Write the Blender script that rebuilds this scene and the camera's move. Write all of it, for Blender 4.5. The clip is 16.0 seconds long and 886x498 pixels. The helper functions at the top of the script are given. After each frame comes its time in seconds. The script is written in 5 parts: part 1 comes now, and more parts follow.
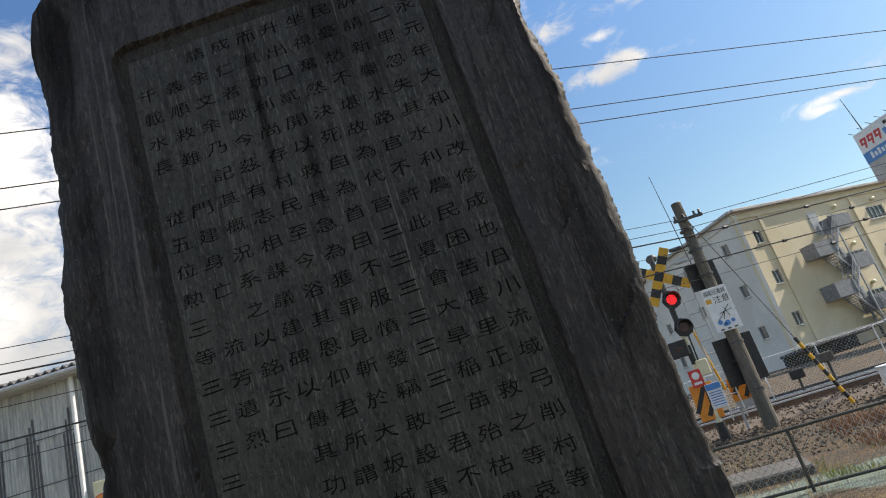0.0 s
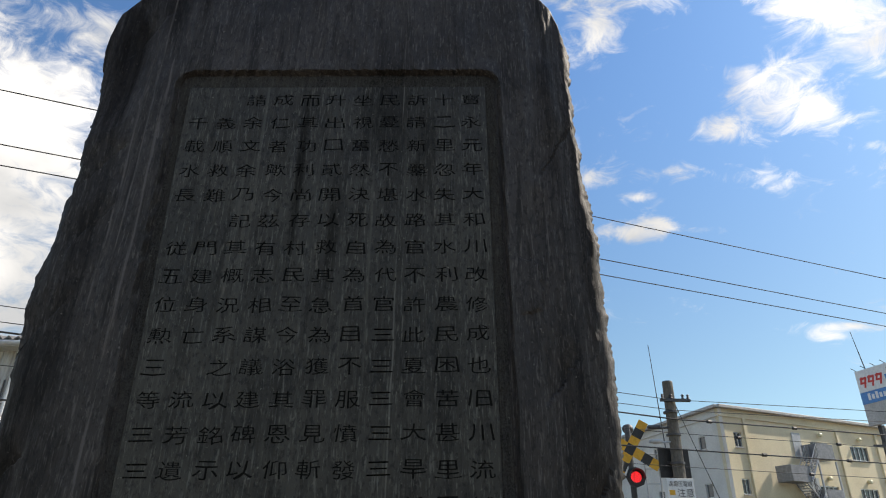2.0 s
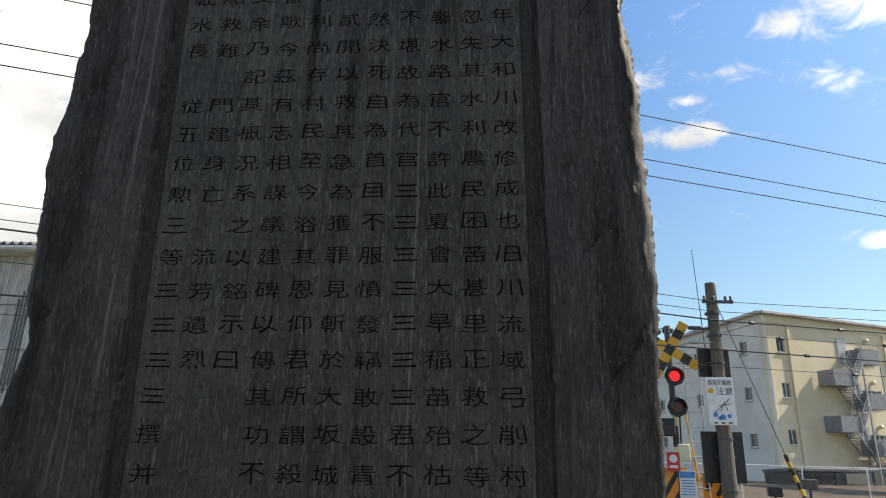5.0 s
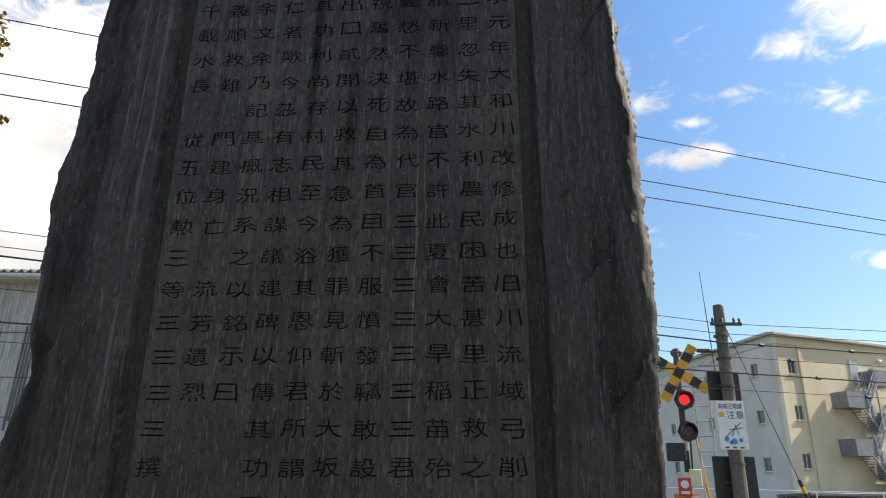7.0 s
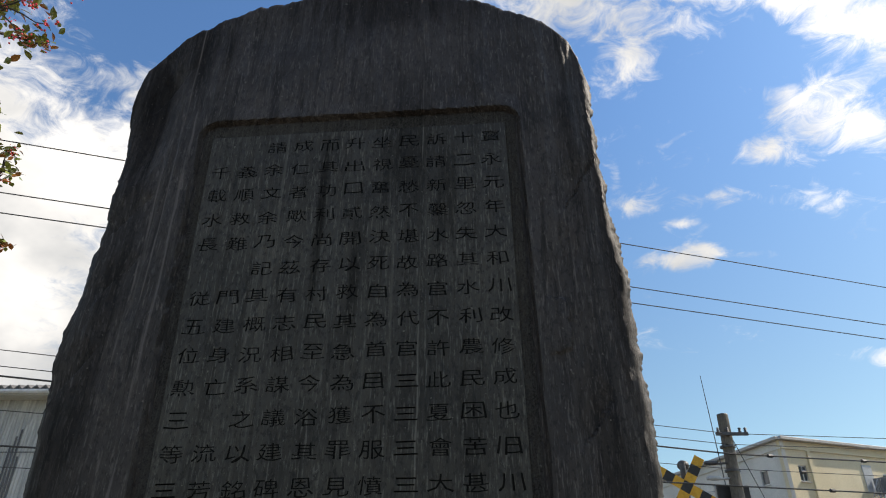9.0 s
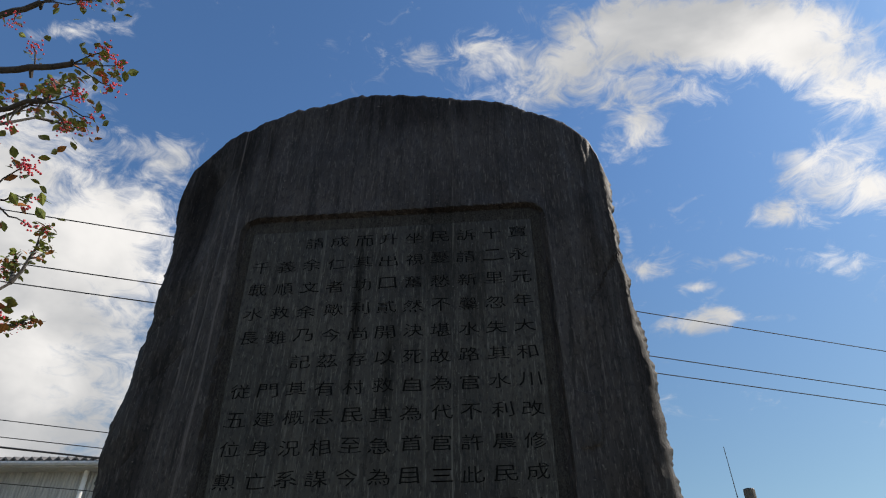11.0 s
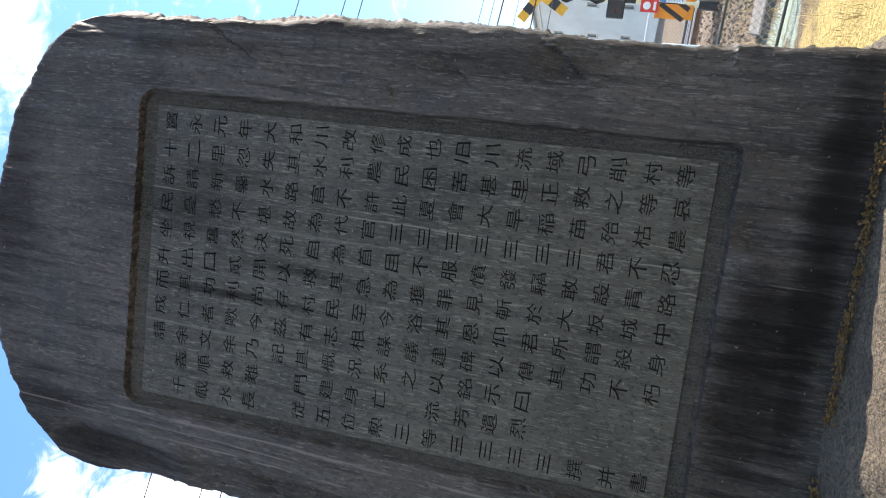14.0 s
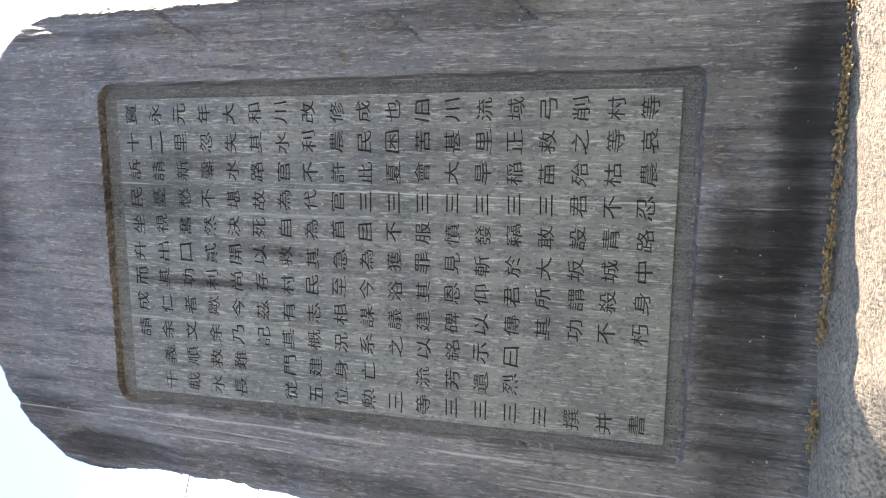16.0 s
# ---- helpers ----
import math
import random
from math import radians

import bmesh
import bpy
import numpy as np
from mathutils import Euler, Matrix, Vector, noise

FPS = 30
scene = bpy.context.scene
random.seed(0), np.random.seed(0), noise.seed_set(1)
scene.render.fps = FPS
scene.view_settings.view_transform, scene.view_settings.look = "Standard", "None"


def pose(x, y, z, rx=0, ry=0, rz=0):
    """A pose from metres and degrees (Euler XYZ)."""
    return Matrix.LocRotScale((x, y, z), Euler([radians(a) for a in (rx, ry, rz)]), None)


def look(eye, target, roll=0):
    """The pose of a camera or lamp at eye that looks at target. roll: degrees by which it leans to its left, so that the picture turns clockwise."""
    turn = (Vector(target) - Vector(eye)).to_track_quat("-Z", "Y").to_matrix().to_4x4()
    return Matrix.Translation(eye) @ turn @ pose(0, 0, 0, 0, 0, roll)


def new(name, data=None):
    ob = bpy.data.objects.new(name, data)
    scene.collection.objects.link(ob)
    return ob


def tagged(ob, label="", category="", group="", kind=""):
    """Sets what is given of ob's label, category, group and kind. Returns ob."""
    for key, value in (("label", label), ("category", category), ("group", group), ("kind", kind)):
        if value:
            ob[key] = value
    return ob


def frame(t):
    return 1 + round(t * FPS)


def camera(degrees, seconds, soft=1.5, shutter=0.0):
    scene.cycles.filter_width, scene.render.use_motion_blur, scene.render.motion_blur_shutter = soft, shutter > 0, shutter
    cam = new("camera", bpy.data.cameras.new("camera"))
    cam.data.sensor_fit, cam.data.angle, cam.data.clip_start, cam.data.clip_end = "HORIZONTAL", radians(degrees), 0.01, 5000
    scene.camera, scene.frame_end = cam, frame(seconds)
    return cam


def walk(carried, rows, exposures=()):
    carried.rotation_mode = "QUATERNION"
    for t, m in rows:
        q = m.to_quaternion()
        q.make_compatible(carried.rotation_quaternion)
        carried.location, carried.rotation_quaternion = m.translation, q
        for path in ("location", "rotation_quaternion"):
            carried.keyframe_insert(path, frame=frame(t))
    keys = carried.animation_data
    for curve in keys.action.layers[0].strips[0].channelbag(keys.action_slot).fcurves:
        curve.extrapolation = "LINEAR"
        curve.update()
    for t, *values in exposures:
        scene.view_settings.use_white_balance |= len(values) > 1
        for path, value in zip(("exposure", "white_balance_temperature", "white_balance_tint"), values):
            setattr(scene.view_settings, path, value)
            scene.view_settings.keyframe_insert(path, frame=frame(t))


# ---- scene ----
cam = camera(69.5, 16.0, soft=1.1)
PATH = [
    (0, (0.242, -1.760, 0.820), (0.270, 0.150, 1.413), -17.7),
    (0.5, (0.232, -1.735, 0.806), (0.292, 0.183, 1.370), -13.4),
    (1, (0.215, -1.719, 0.811), (0.290, 0.183, 1.423), -8.8),
    (1.5, (0.208, -1.731, 0.854), (0.248, 0.108, 1.640), 2.0),
    (2, (0.240, -1.707, 0.905), (0.306, 0.091, 1.778), 0.7),
    (2.5, (0.275, -1.705, 0.940), (0.401, 0.041, 1.907), -1.7),
    (3, (0.279, -1.730, 0.903), (0.438, 0.002, 1.891), -1.5),
    (3.5, (0.271, -1.661, 0.850), (0.353, 0.167, 1.656), 1.5),
    (4, (0.270, -1.575, 0.803), (0.240, 0.332, 1.406), 0.9),
    (6.5, (0.304, -1.568, 0.815), (0.240, 0.320, 1.474), 1.6),
    (7, (0.302, -1.582, 0.819), (0.225, 0.298, 1.499), 1.2),
    (7.5, (0.301, -1.582, 0.814), (0.216, 0.295, 1.499), 1.4),
    (8, (0.297, -1.583, 0.810), (0.199, 0.301, 1.475), 2.9),
    (8.5, (0.293, -1.628, 0.889), (0.199, 0.196, 1.705), 1.4),
    (9, (0.293, -1.672, 0.938), (0.229, 0.075, 1.909), 0.4),
    (9.5, (0.284, -1.726, 0.972), (0.204, -0.041, 2.046), -0.4),
    (12, (0.231, -1.803, 0.956), (0.117, -0.168, 2.102), 1.6),
    (12.5, (0.234, -1.806, 0.920), (0.124, -0.103, 1.963), -7.1),
    (13, (0.212, -1.808, 0.894), (0.188, -0.022, 1.793), -29.1),
    (13.5, (0.249, -1.822, 0.879), (0.134, 0.074, 1.505), -60.8),
    (14, (0.281, -1.841, 0.849), (0.106, 0.092, 1.335), -80.5),
    (14.5, (0.223, -1.809, 0.762), (0.071, 0.130, 1.228), -84.2),
    (15, (0.248, -1.788, 0.735), (0.065, 0.149, 1.197), -84.6),
    (15.5, (0.249, -1.785, 0.737), (0.025, 0.143, 1.219), -86.2),
    (16, (0.229, -1.782, 0.740), (-0.005, 0.134, 1.262), -86.4),
]
EXPOSURES = [
    (0.0, 0.45, 7400, 13), (1.0, 0.55, 7400, 13), (2.0, 0.40, 7300, 12), (3.0, 0.25, 7200, 12), (3.5, 0.15, 7200, 12), (4.0, 0.4, 7400, 12), (6.5, 0.65, 7400, 12), (8.0, 0.65, 7400, 12),
    (9.0, 0.40, 7300, 12), (9.5, 0.15, 7250, 12), (12.0, -0.08, 6900, 12), (12.5, -0.15, 6850, 12), (13.0, 0.0, 6900, 12), (13.5, 0.8, 7100, 13), (14.0, 1.85, 7200, 14), (14.5, 2.65, 7200, 15),
    (15.0, 3.05, 7300, 16), (15.5, 3.30, 7400, 16), (16.0, 3.50, 7500, 16),
]
walk(cam, [(t, look(eye, target, roll)) for t, eye, target, roll in PATH], EXPOSURES)

# ---- world, sun ----
SUN_EL = 40.0
SUN_AZ = math.degrees(math.atan2(0.980, 0.190))
to_sun = Vector((math.sin(radians(SUN_AZ)) * math.cos(radians(SUN_EL)), math.cos(radians(SUN_AZ)) * math.cos(radians(SUN_EL)), math.sin(radians(SUN_EL))))
sun = new("sun", bpy.data.lights.new("sun", "SUN"))
sun.data.energy, sun.data.angle, sun.data.color = 4.6, radians(0.5), (1.0, 0.95, 0.88)
sun.matrix_world = look(to_sun * 60, (0, 0, 0))


class Nodes:
    """A small helper to wire shader nodes."""

    def __init__(self, tree):
        self.tree = tree
        tree.nodes.clear()

    def add(self, kind, **values):
        node = self.tree.nodes.new(kind)
        for key, value in values.items():
            if key in node.inputs:
                self.feed(node.inputs[key], value)
        return node

    def feed(self, socket, value):
        if isinstance(value, bpy.types.NodeSocket):
            self.tree.links.new(value, socket)
        else:
            socket.default_value = value

    def math(self, op, a, b=0.0, clamp=False):
        node = self.tree.nodes.new("ShaderNodeMath")
        node.operation, node.use_clamp = op, clamp
        self.feed(node.inputs[0], a)
        self.feed(node.inputs[1], b)
        return node.outputs[0]

    def scaled(self, vector, s):
        node = self.tree.nodes.new("ShaderNodeVectorMath")
        node.operation = "MULTIPLY"
        self.feed(node.inputs[0], vector)
        self.feed(node.inputs[1], s)
        return node.outputs[0]

    def noise(self, vector, scale, detail=4.0, rough=0.55, distort=0.0):
        node = self.add("ShaderNodeTexNoise", Scale=scale, Detail=detail, Roughness=rough, Distortion=distort)
        self.feed(node.inputs["Vector"], vector)
        return node.outputs["Fac"]

    def ramp(self, fac, lo, hi, a=0.0, b=1.0):
        node = self.tree.nodes.new("ShaderNodeMapRange")
        node.interpolation_type = "SMOOTHSTEP"
        for i, value in enumerate((fac, lo, hi, a, b)):
            self.feed(node.inputs[i], value)
        return node.outputs[0]

    def mix(self, fac, a, b, blend="MIX"):
        node = self.tree.nodes.new("ShaderNodeMix")
        node.data_type, node.blend_type = "RGBA", blend
        self.feed(node.inputs[0], fac)
        for socket, value in ((node.inputs[6], a), (node.inputs[7], b)):
            self.feed(socket, value if isinstance(value, bpy.types.NodeSocket) else (*value, 1.0))
        return node.outputs[2]


world = bpy.data.worlds.new("world")
scene.world = world
world.use_nodes = True
n = Nodes(world.node_tree)
sky = n.add("ShaderNodeTexSky")
sky.sky_type, sky.sun_disc = "NISHITA", False
sky.sun_elevation, sky.sun_rotation = radians(SUN_EL), radians(SUN_AZ)
sky.air_density, sky.dust_density, sky.ozone_density = 1.0, 0.9, 1.0
way = n.add("ShaderNodeTexCoord").outputs["Generated"]
split = n.add("ShaderNodeSeparateXYZ", Vector=way)
ahead = n.math("MAXIMUM", split.outputs[1], 0.06)
ca, cb = n.math("DIVIDE", split.outputs[0], ahead), n.math("DIVIDE", split.outputs[2], ahead)
# clouds: (a, b) of the middle, half widths, weight; negative weights keep the clear gaps
WEST_BANK = [
    (-0.95, 0.60, 0.36, 0.30, 0.85), (-0.88, 0.22, 0.42, 0.30, 0.80), (-1.10, 0.98, 0.28, 0.20, 0.62), (-0.72, 0.78, 0.13, 0.14, 0.40), (-0.66, 0.96, 0.08, 0.06, 0.40), (-0.76, 0.93, 0.06, 0.04, -0.40),
    (-1.04, 1.43, 0.13, 0.05, 0.40), (-0.50, 1.40, 0.03, 0.10, 0.14), (-0.40, 1.10, 0.16, 0.12, -0.25), (-0.70, 1.18, 0.16, 0.10, -0.30),
]
HIGH_BANK = [
    (-0.13, 1.27, 0.07, 0.06, 0.42), (0.03, 1.29, 0.09, 0.10, 0.50), (0.14, 1.12, 0.08, 0.07, 0.42), (0.25, 1.20, 0.13, 0.11, 0.62), (0.35, 1.01, 0.07, 0.10, 0.55), (0.40, 1.34, 0.18, 0.14, 0.60),
    (0.56, 1.34, 0.18, 0.13, 0.70), (0.76, 1.32, 0.20, 0.14, 0.85), (0.50, 1.10, 0.08, 0.06, 0.42), (0.63, 1.05, 0.06, 0.06, -0.45), (0.83, 1.13, 0.11, 0.08, 0.50), (0.96, 1.04, 0.15, 0.11, 0.50),
]
PUFFS = [
    (0.65, 0.90, 0.055, 0.05, 0.55), (0.75, 0.90, 0.08, 0.07, 0.40), (0.58, 0.765, 0.05, 0.03, 0.52), (0.70, 0.80, 0.10, 0.06, 0.38), (0.80, 0.82, 0.06, 0.05, 0.42), (0.47, 0.662, 0.05, 0.018, 0.55),
    (0.637, 0.655, 0.06, 0.025, 0.40), (0.397, 0.603, 0.035, 0.012, 0.55), (0.312, 0.638, 0.038, 0.022, 0.66), (0.29, 0.71, 0.015, 0.03, 0.42), (0.365, 0.527, 0.06, 0.022, 0.75), (0.425, 0.55, 0.035, 0.025, 0.66),
    (0.50, 0.54, 0.06, 0.012, 0.42), (0.675, 0.346, 0.045, 0.015, 0.72), (0.72, 0.362, 0.06, 0.009, 0.55), (0.61, 0.30, 0.016, 0.012, 0.30), (0.90, 0.737, 0.05, 0.015, 0.28), (0.55, 0.20, 0.6, 0.16, -0.15), (0.52, 0.80, 0.05, 0.10, -0.15),
]
total = None
for a0, b0, wa, wb, weight in WEST_BANK + HIGH_BANK + PUFFS:
    da = n.math("POWER", n.math("ABSOLUTE", n.math("DIVIDE", n.math("SUBTRACT", ca, a0), wa)), 2.0)
    db = n.math("POWER", n.math("ABSOLUTE", n.math("DIVIDE", n.math("SUBTRACT", cb, b0), wb)), 2.0)
    bump = n.math("MULTIPLY", n.math("EXPONENT", n.math("MULTIPLY", n.math("ADD", da, db), -1.0)), weight)
    total = bump if total is None else n.math("ADD", total, bump)
stretched = n.scaled(way, (1.0, 1.0, 1.7))
puffs = n.noise(stretched, 5.5, 9.0, 0.60, 0.5)
wisps = n.noise(stretched, 19.0, 9.0, 0.66, 0.9)
body = n.math("ADD", n.math("MULTIPLY", n.math("SUBTRACT", puffs, 0.5), 0.95), n.math("MULTIPLY", n.math("SUBTRACT", wisps, 0.5), 1.55))
# more cloud in the unseen sky behind the viewer, added to brighten the stone
behind = n.ramp(split.outputs[1], 0.25, -0.05, 0.0, 0.30)
cover = n.math("ADD", n.math("ADD", total, body), behind)
density = n.ramp(cover, 0.12, 0.80)
shade = n.ramp(n.noise(stretched, 4.0, 5.0, 0.5, 0.3), 0.30, 0.70)
cloud = n.mix(shade, (4.7, 5.1, 5.6), (9.3, 9.6, 9.9))
azure = n.mix(1.0, sky.outputs[0], n.mix(n.ramp(split.outputs[2], 0.15, 0.75), (0.82, 1.06, 1.14), (0.76, 1.22, 1.66)), "MULTIPLY")
colour = n.mix(density, azure, cloud)
background = n.add("ShaderNodeBackground", Color=colour, Strength=0.10)
out = n.add("ShaderNodeOutputWorld", Surface=background.outputs[0])


# ---- materials ----
def material(name, a, b, scale=3.0, rough=0.8, metal=0.0, fine=60.0, bump=0.25, depth=0.004, stretch=(1, 1, 1), grain=0.35, spread=(0.35, 0.65), random_tint=0.0):
    """Two colours in patches, finer grain over them, and a fine relief, in world metres."""
    mat = bpy.data.materials.new(name)
    mat.use_nodes = True
    n = Nodes(mat.node_tree)
    place = n.add("ShaderNodeNewGeometry").outputs["Position"]
    place = n.scaled(place, stretch)
    patch = n.ramp(n.noise(place, scale, 5.0, 0.6, 0.3), *spread)
    speck = n.noise(place, fine, 4.0, 0.65)
    base = n.mix(patch, a, b)
    base = n.mix(grain, base, n.mix(n.ramp(speck, 0.3, 0.7), [c * 0.55 for c in a], [min(1, c * 1.4) for c in b]))
    if random_tint:
        info = n.add("ShaderNodeObjectInfo").outputs["Random"]
        base = n.mix(n.math("MULTIPLY", info, random_tint), base, [c * 0.5 for c in a])
    relief = n.add("ShaderNodeBump", Strength=bump, Distance=depth, Height=speck)
    shader = n.add("ShaderNodeBsdfPrincipled", **{"Base Color": base, "Roughness": n.ramp(speck, 0.0, 1.0, rough * 0.85, min(1, rough * 1.15)), "Metallic": metal, "Normal": relief.outputs[0]})
    n.add("ShaderNodeOutputMaterial", Surface=shader.outputs[0])
    return mat


def slate(name, carved=0.0, pecked=False, tone=(1.0, 1.0, 1.0), worn=1.0):
    """Dark green-grey slate with upright streaks, pale runs and black weather stains. carved: share of near-black put
    in as the shade inside cuts.
    """
    mat = bpy.data.materials.new(name)
    mat.use_nodes = True
    n = Nodes(mat.node_tree)
    place = n.add("ShaderNodeNewGeometry").outputs["Position"]
    parts = n.add("ShaderNodeSeparateXYZ", Vector=place)
    px, pz = parts.outputs[0], parts.outputs[2]
    upright = n.scaled(place, (1.0, 1.0, 0.06))
    streak = n.noise(upright, 38.0, 6.0, 0.6, 0.25)
    fibre = n.noise(n.scaled(place, (1.0, 1.0, 0.10)), 190.0, 4.0, 0.6)
    cloudy = n.noise(place, 3.2, 5.0, 0.6, 0.4)
    grit = n.noise(place, 420.0 if not pecked else 210.0, 3.0, 0.7)
    base = n.mix(n.ramp(cloudy, 0.32, 0.68), (0.021, 0.0185, 0.0155), (0.043, 0.0385, 0.0325))
    base = n.mix(n.ramp(streak, 0.50, 0.66, 0.0, 0.45 + 0.4 * worn), base, (0.009, 0.008, 0.007))
    base = n.mix(n.ramp(fibre, 0.52, 0.70, 0.0, 0.66), base, (0.108, 0.101, 0.090))
    mottle = n.noise(n.scaled(place, (1.0, 1.0, 0.5)), 95.0, 4.0, 0.7)
    base = n.mix(n.ramp(mottle, 0.50, 0.64, 0.0, 0.70), base, (0.007, 0.0062, 0.0055))
    dashes = n.noise(n.scaled(place, (1.0, 1.0, 0.45)), 150.0, 4.0, 0.7, 0.8)
    base = n.mix(n.ramp(dashes, 0.60, 0.70, 0.0, 0.55), base, (0.115, 0.107, 0.092))
    pale = n.noise(n.scaled(place, (1.0, 1.0, 0.015)), 16.0, 5.0, 0.65, 0.15)
    base = n.mix(n.ramp(pale, 0.60, 0.70, 0.0, 0.40), base, (0.088, 0.081, 0.070))
    broken = n.noise(upright, 24.0, 6.0, 0.65, 0.6)

    def stain(x0, z0, wx, wz, top):
        dx = n.math("POWER", n.math("ABSOLUTE", n.math("DIVIDE", n.math("SUBTRACT", px, x0), wx)), 2.0)
        dz = n.math("POWER", n.math("ABSOLUTE", n.math("DIVIDE", n.math("SUBTRACT", pz, z0), wz)), 2.0)
        soft = n.math("EXPONENT", n.math("MULTIPLY", n.math("ADD", dx, dz), -1.0))
        return n.ramp(n.math("ADD", soft, n.math("MULTIPLY", n.math("SUBTRACT", broken, 0.5), 1.5)), 0.25, 1.0, 0.0, top)

    dull = None
    # weather stains: under the top edge of the frame, down the middle, and the damp foot
    for x0, z0, wx, wz, top in ((0.13, 2.20, 0.13, 0.26, 0.42), (0.24, 2.05, 0.05, 0.25, 0.35), (-0.135, 1.92, 0.020, 0.42, 0.75), (-0.02, 1.75, 0.02, 0.25, 0.5), (0.05, 2.85, 0.50, 0.22, 0.58), (-0.62, 2.70, 0.16, 0.30, 0.6),
                                (-0.12, 0.44, 0.46, 0.13, 0.78), (0.15, 0.33, 0.75, 0.08, 0.78), (0.45, 0.31, 0.45, 0.08, 0.7), (-0.60, 0.40, 0.3, 0.12, 0.55), (-0.76, 2.40, 0.10, 0.45, 0.7), (-0.77, 1.05, 0.06, 0.45, 0.5), (0.71, 1.95, 0.045, 0.7, 0.55), (0.62, 2.3, 0.05, 0.5, 0.4), (0.66, 1.2, 0.06, 0.35, 0.35), (-0.72, 1.5, 0.05, 0.6, 0.4)):
        mask = stain(x0, z0, wx, wz, top)
        dull = mask if dull is None else n.math("MAXIMUM", dull, mask)
        base = n.mix(mask, base, (0.006, 0.0055, 0.005))
    # one long pale mineral run
    for x0, half in ((0.168, 0.0035), (-0.585, 0.007), (-0.625, 0.004), (-0.66, 0.005), (0.60, 0.003)):
        run = n.math("ABSOLUTE", n.math("SUBTRACT", n.math("ADD", px, n.math("MULTIPLY", n.math("SUBTRACT", cloudy, 0.5), 0.02)), x0))
        base = n.mix(n.math("MULTIPLY", n.ramp(run, half, half * 0.2), n.ramp(broken, 0.44, 0.58, 0.0, 0.7)), base, (0.115, 0.107, 0.095))
    if pecked:
        base = n.mix(n.ramp(grit, 0.35, 0.65, 0.0, 0.6), base, (0.075, 0.071, 0.064))
    chips = n.noise(place, 75.0, 2.0, 0.5)
    base = n.mix(n.ramp(chips, 0.735, 0.76, 0.0, 0.55), base, (0.15, 0.14, 0.12))
    base = n.mix(1.0, base, tone, "MULTIPLY")
    # recess shade painted into the colour: near-black over the slate
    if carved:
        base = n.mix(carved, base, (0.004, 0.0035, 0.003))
    height = n.math("ADD", n.math("MULTIPLY", fibre, 0.6), n.math("MULTIPLY", grit, 1.0 if pecked else 0.25))
    height = n.math("ADD", height, n.math("MULTIPLY", streak, 0.8))
    relief = n.add("ShaderNodeBump", Strength=1.0 if pecked else 0.6, Distance=0.008 if pecked else 0.005, Height=height)
    shader = n.add("ShaderNodeBsdfPrincipled", **{"Base Color": base, "Roughness": n.ramp(streak, 0.3, 0.7, 0.48, 0.66) if not pecked else 0.9, "Specular IOR Level": 0.06 if carved else n.math("MULTIPLY", n.math("SUBTRACT", 1.0, dull), 0.30), "Normal": relief.outputs[0]})
    n.add("ShaderNodeOutputMaterial", Surface=shader.outputs[0])
    return mat


STONE = slate("weathered_slate", tone=(1.10, 1.02, 1.05))
PANEL = slate("honed_slate", tone=(1.26, 1.29, 1.22), worn=0.2)
PECKED = slate("pecked_slate", pecked=True)
# slate for the carved strokes, with their shade darkened into the base colour
CARVED_SHADED = slate("carved_slate_shaded", carved=0.85)
GRANITE = material("rough_granite", (0.017, 0.012, 0.008), (0.125, 0.100, 0.070), 45.0, 0.95, fine=110, bump=1.0, depth=0.022, grain=0.72)
MOSS = material("ochre_lichen", (0.055, 0.030, 0.010), (0.16, 0.085, 0.018), 40.0, 0.95, fine=300, bump=0.9, depth=0.006)
CONCRETE = material("concrete", (0.07, 0.065, 0.058), (0.13, 0.12, 0.105), 4.0, 0.85, fine=60)
POLE = material("pole_concrete", (0.085, 0.076, 0.062), (0.15, 0.135, 0.115), 5.0, 0.85, fine=50, stretch=(1, 1, 0.3))
BLACK = material("black_paint", (0.012, 0.012, 0.013), (0.03, 0.03, 0.032), 8.0, 0.5, fine=90)
STAIRGREY = material("stair_steel", (0.17, 0.18, 0.20), (0.26, 0.27, 0.29), 4.0, 0.5, fine=40, grain=0.2)
DARKGREY = material("dark_grey_metal", (0.05, 0.052, 0.055), (0.09, 0.09, 0.095), 8.0, 0.5, metal=0.3)
YELLOW = material("yellow_paint", (0.66, 0.33, 0.02), (0.80, 0.43, 0.04), 8.0, 0.5, fine=70, grain=0.2)
CREAM = material("cream_paint", (0.66, 0.60, 0.38), (0.78, 0.73, 0.52), 8.0, 0.5, fine=70, grain=0.2)
ORANGE = material("orange_paint", (0.72, 0.22, 0.02), (0.85, 0.30, 0.03), 8.0, 0.45, fine=70, grain=0.2)
RED = material("red_paint", (0.55, 0.03, 0.025), (0.68, 0.05, 0.04), 8.0, 0.45, fine=70, grain=0.2)
BLUE = material("blue_paint", (0.05, 0.20, 0.50), (0.08, 0.27, 0.60), 8.0, 0.45, fine=70, grain=0.2)
WHITE = material("white_paint", (0.70, 0.70, 0.70), (0.82, 0.82, 0.81), 6.0, 0.5, fine=70, grain=0.15)
GREYPAINT = material("grey_paint", (0.36, 0.38, 0.40), (0.48, 0.50, 0.52), 5.0, 0.5, fine=60, grain=0.2)
FENCEBLUE = material("pale_blue_paint", (0.40, 0.48, 0.52), (0.52, 0.60, 0.63), 5.0, 0.5, fine=60, grain=0.2)
FENCEDARK = material("fence_brown", (0.03, 0.032, 0.025), (0.06, 0.06, 0.05), 9.0, 0.6)
WIRE = material("fence_wire", (0.30, 0.31, 0.31), (0.45, 0.46, 0.46), 20.0, 0.45, metal=0.6)
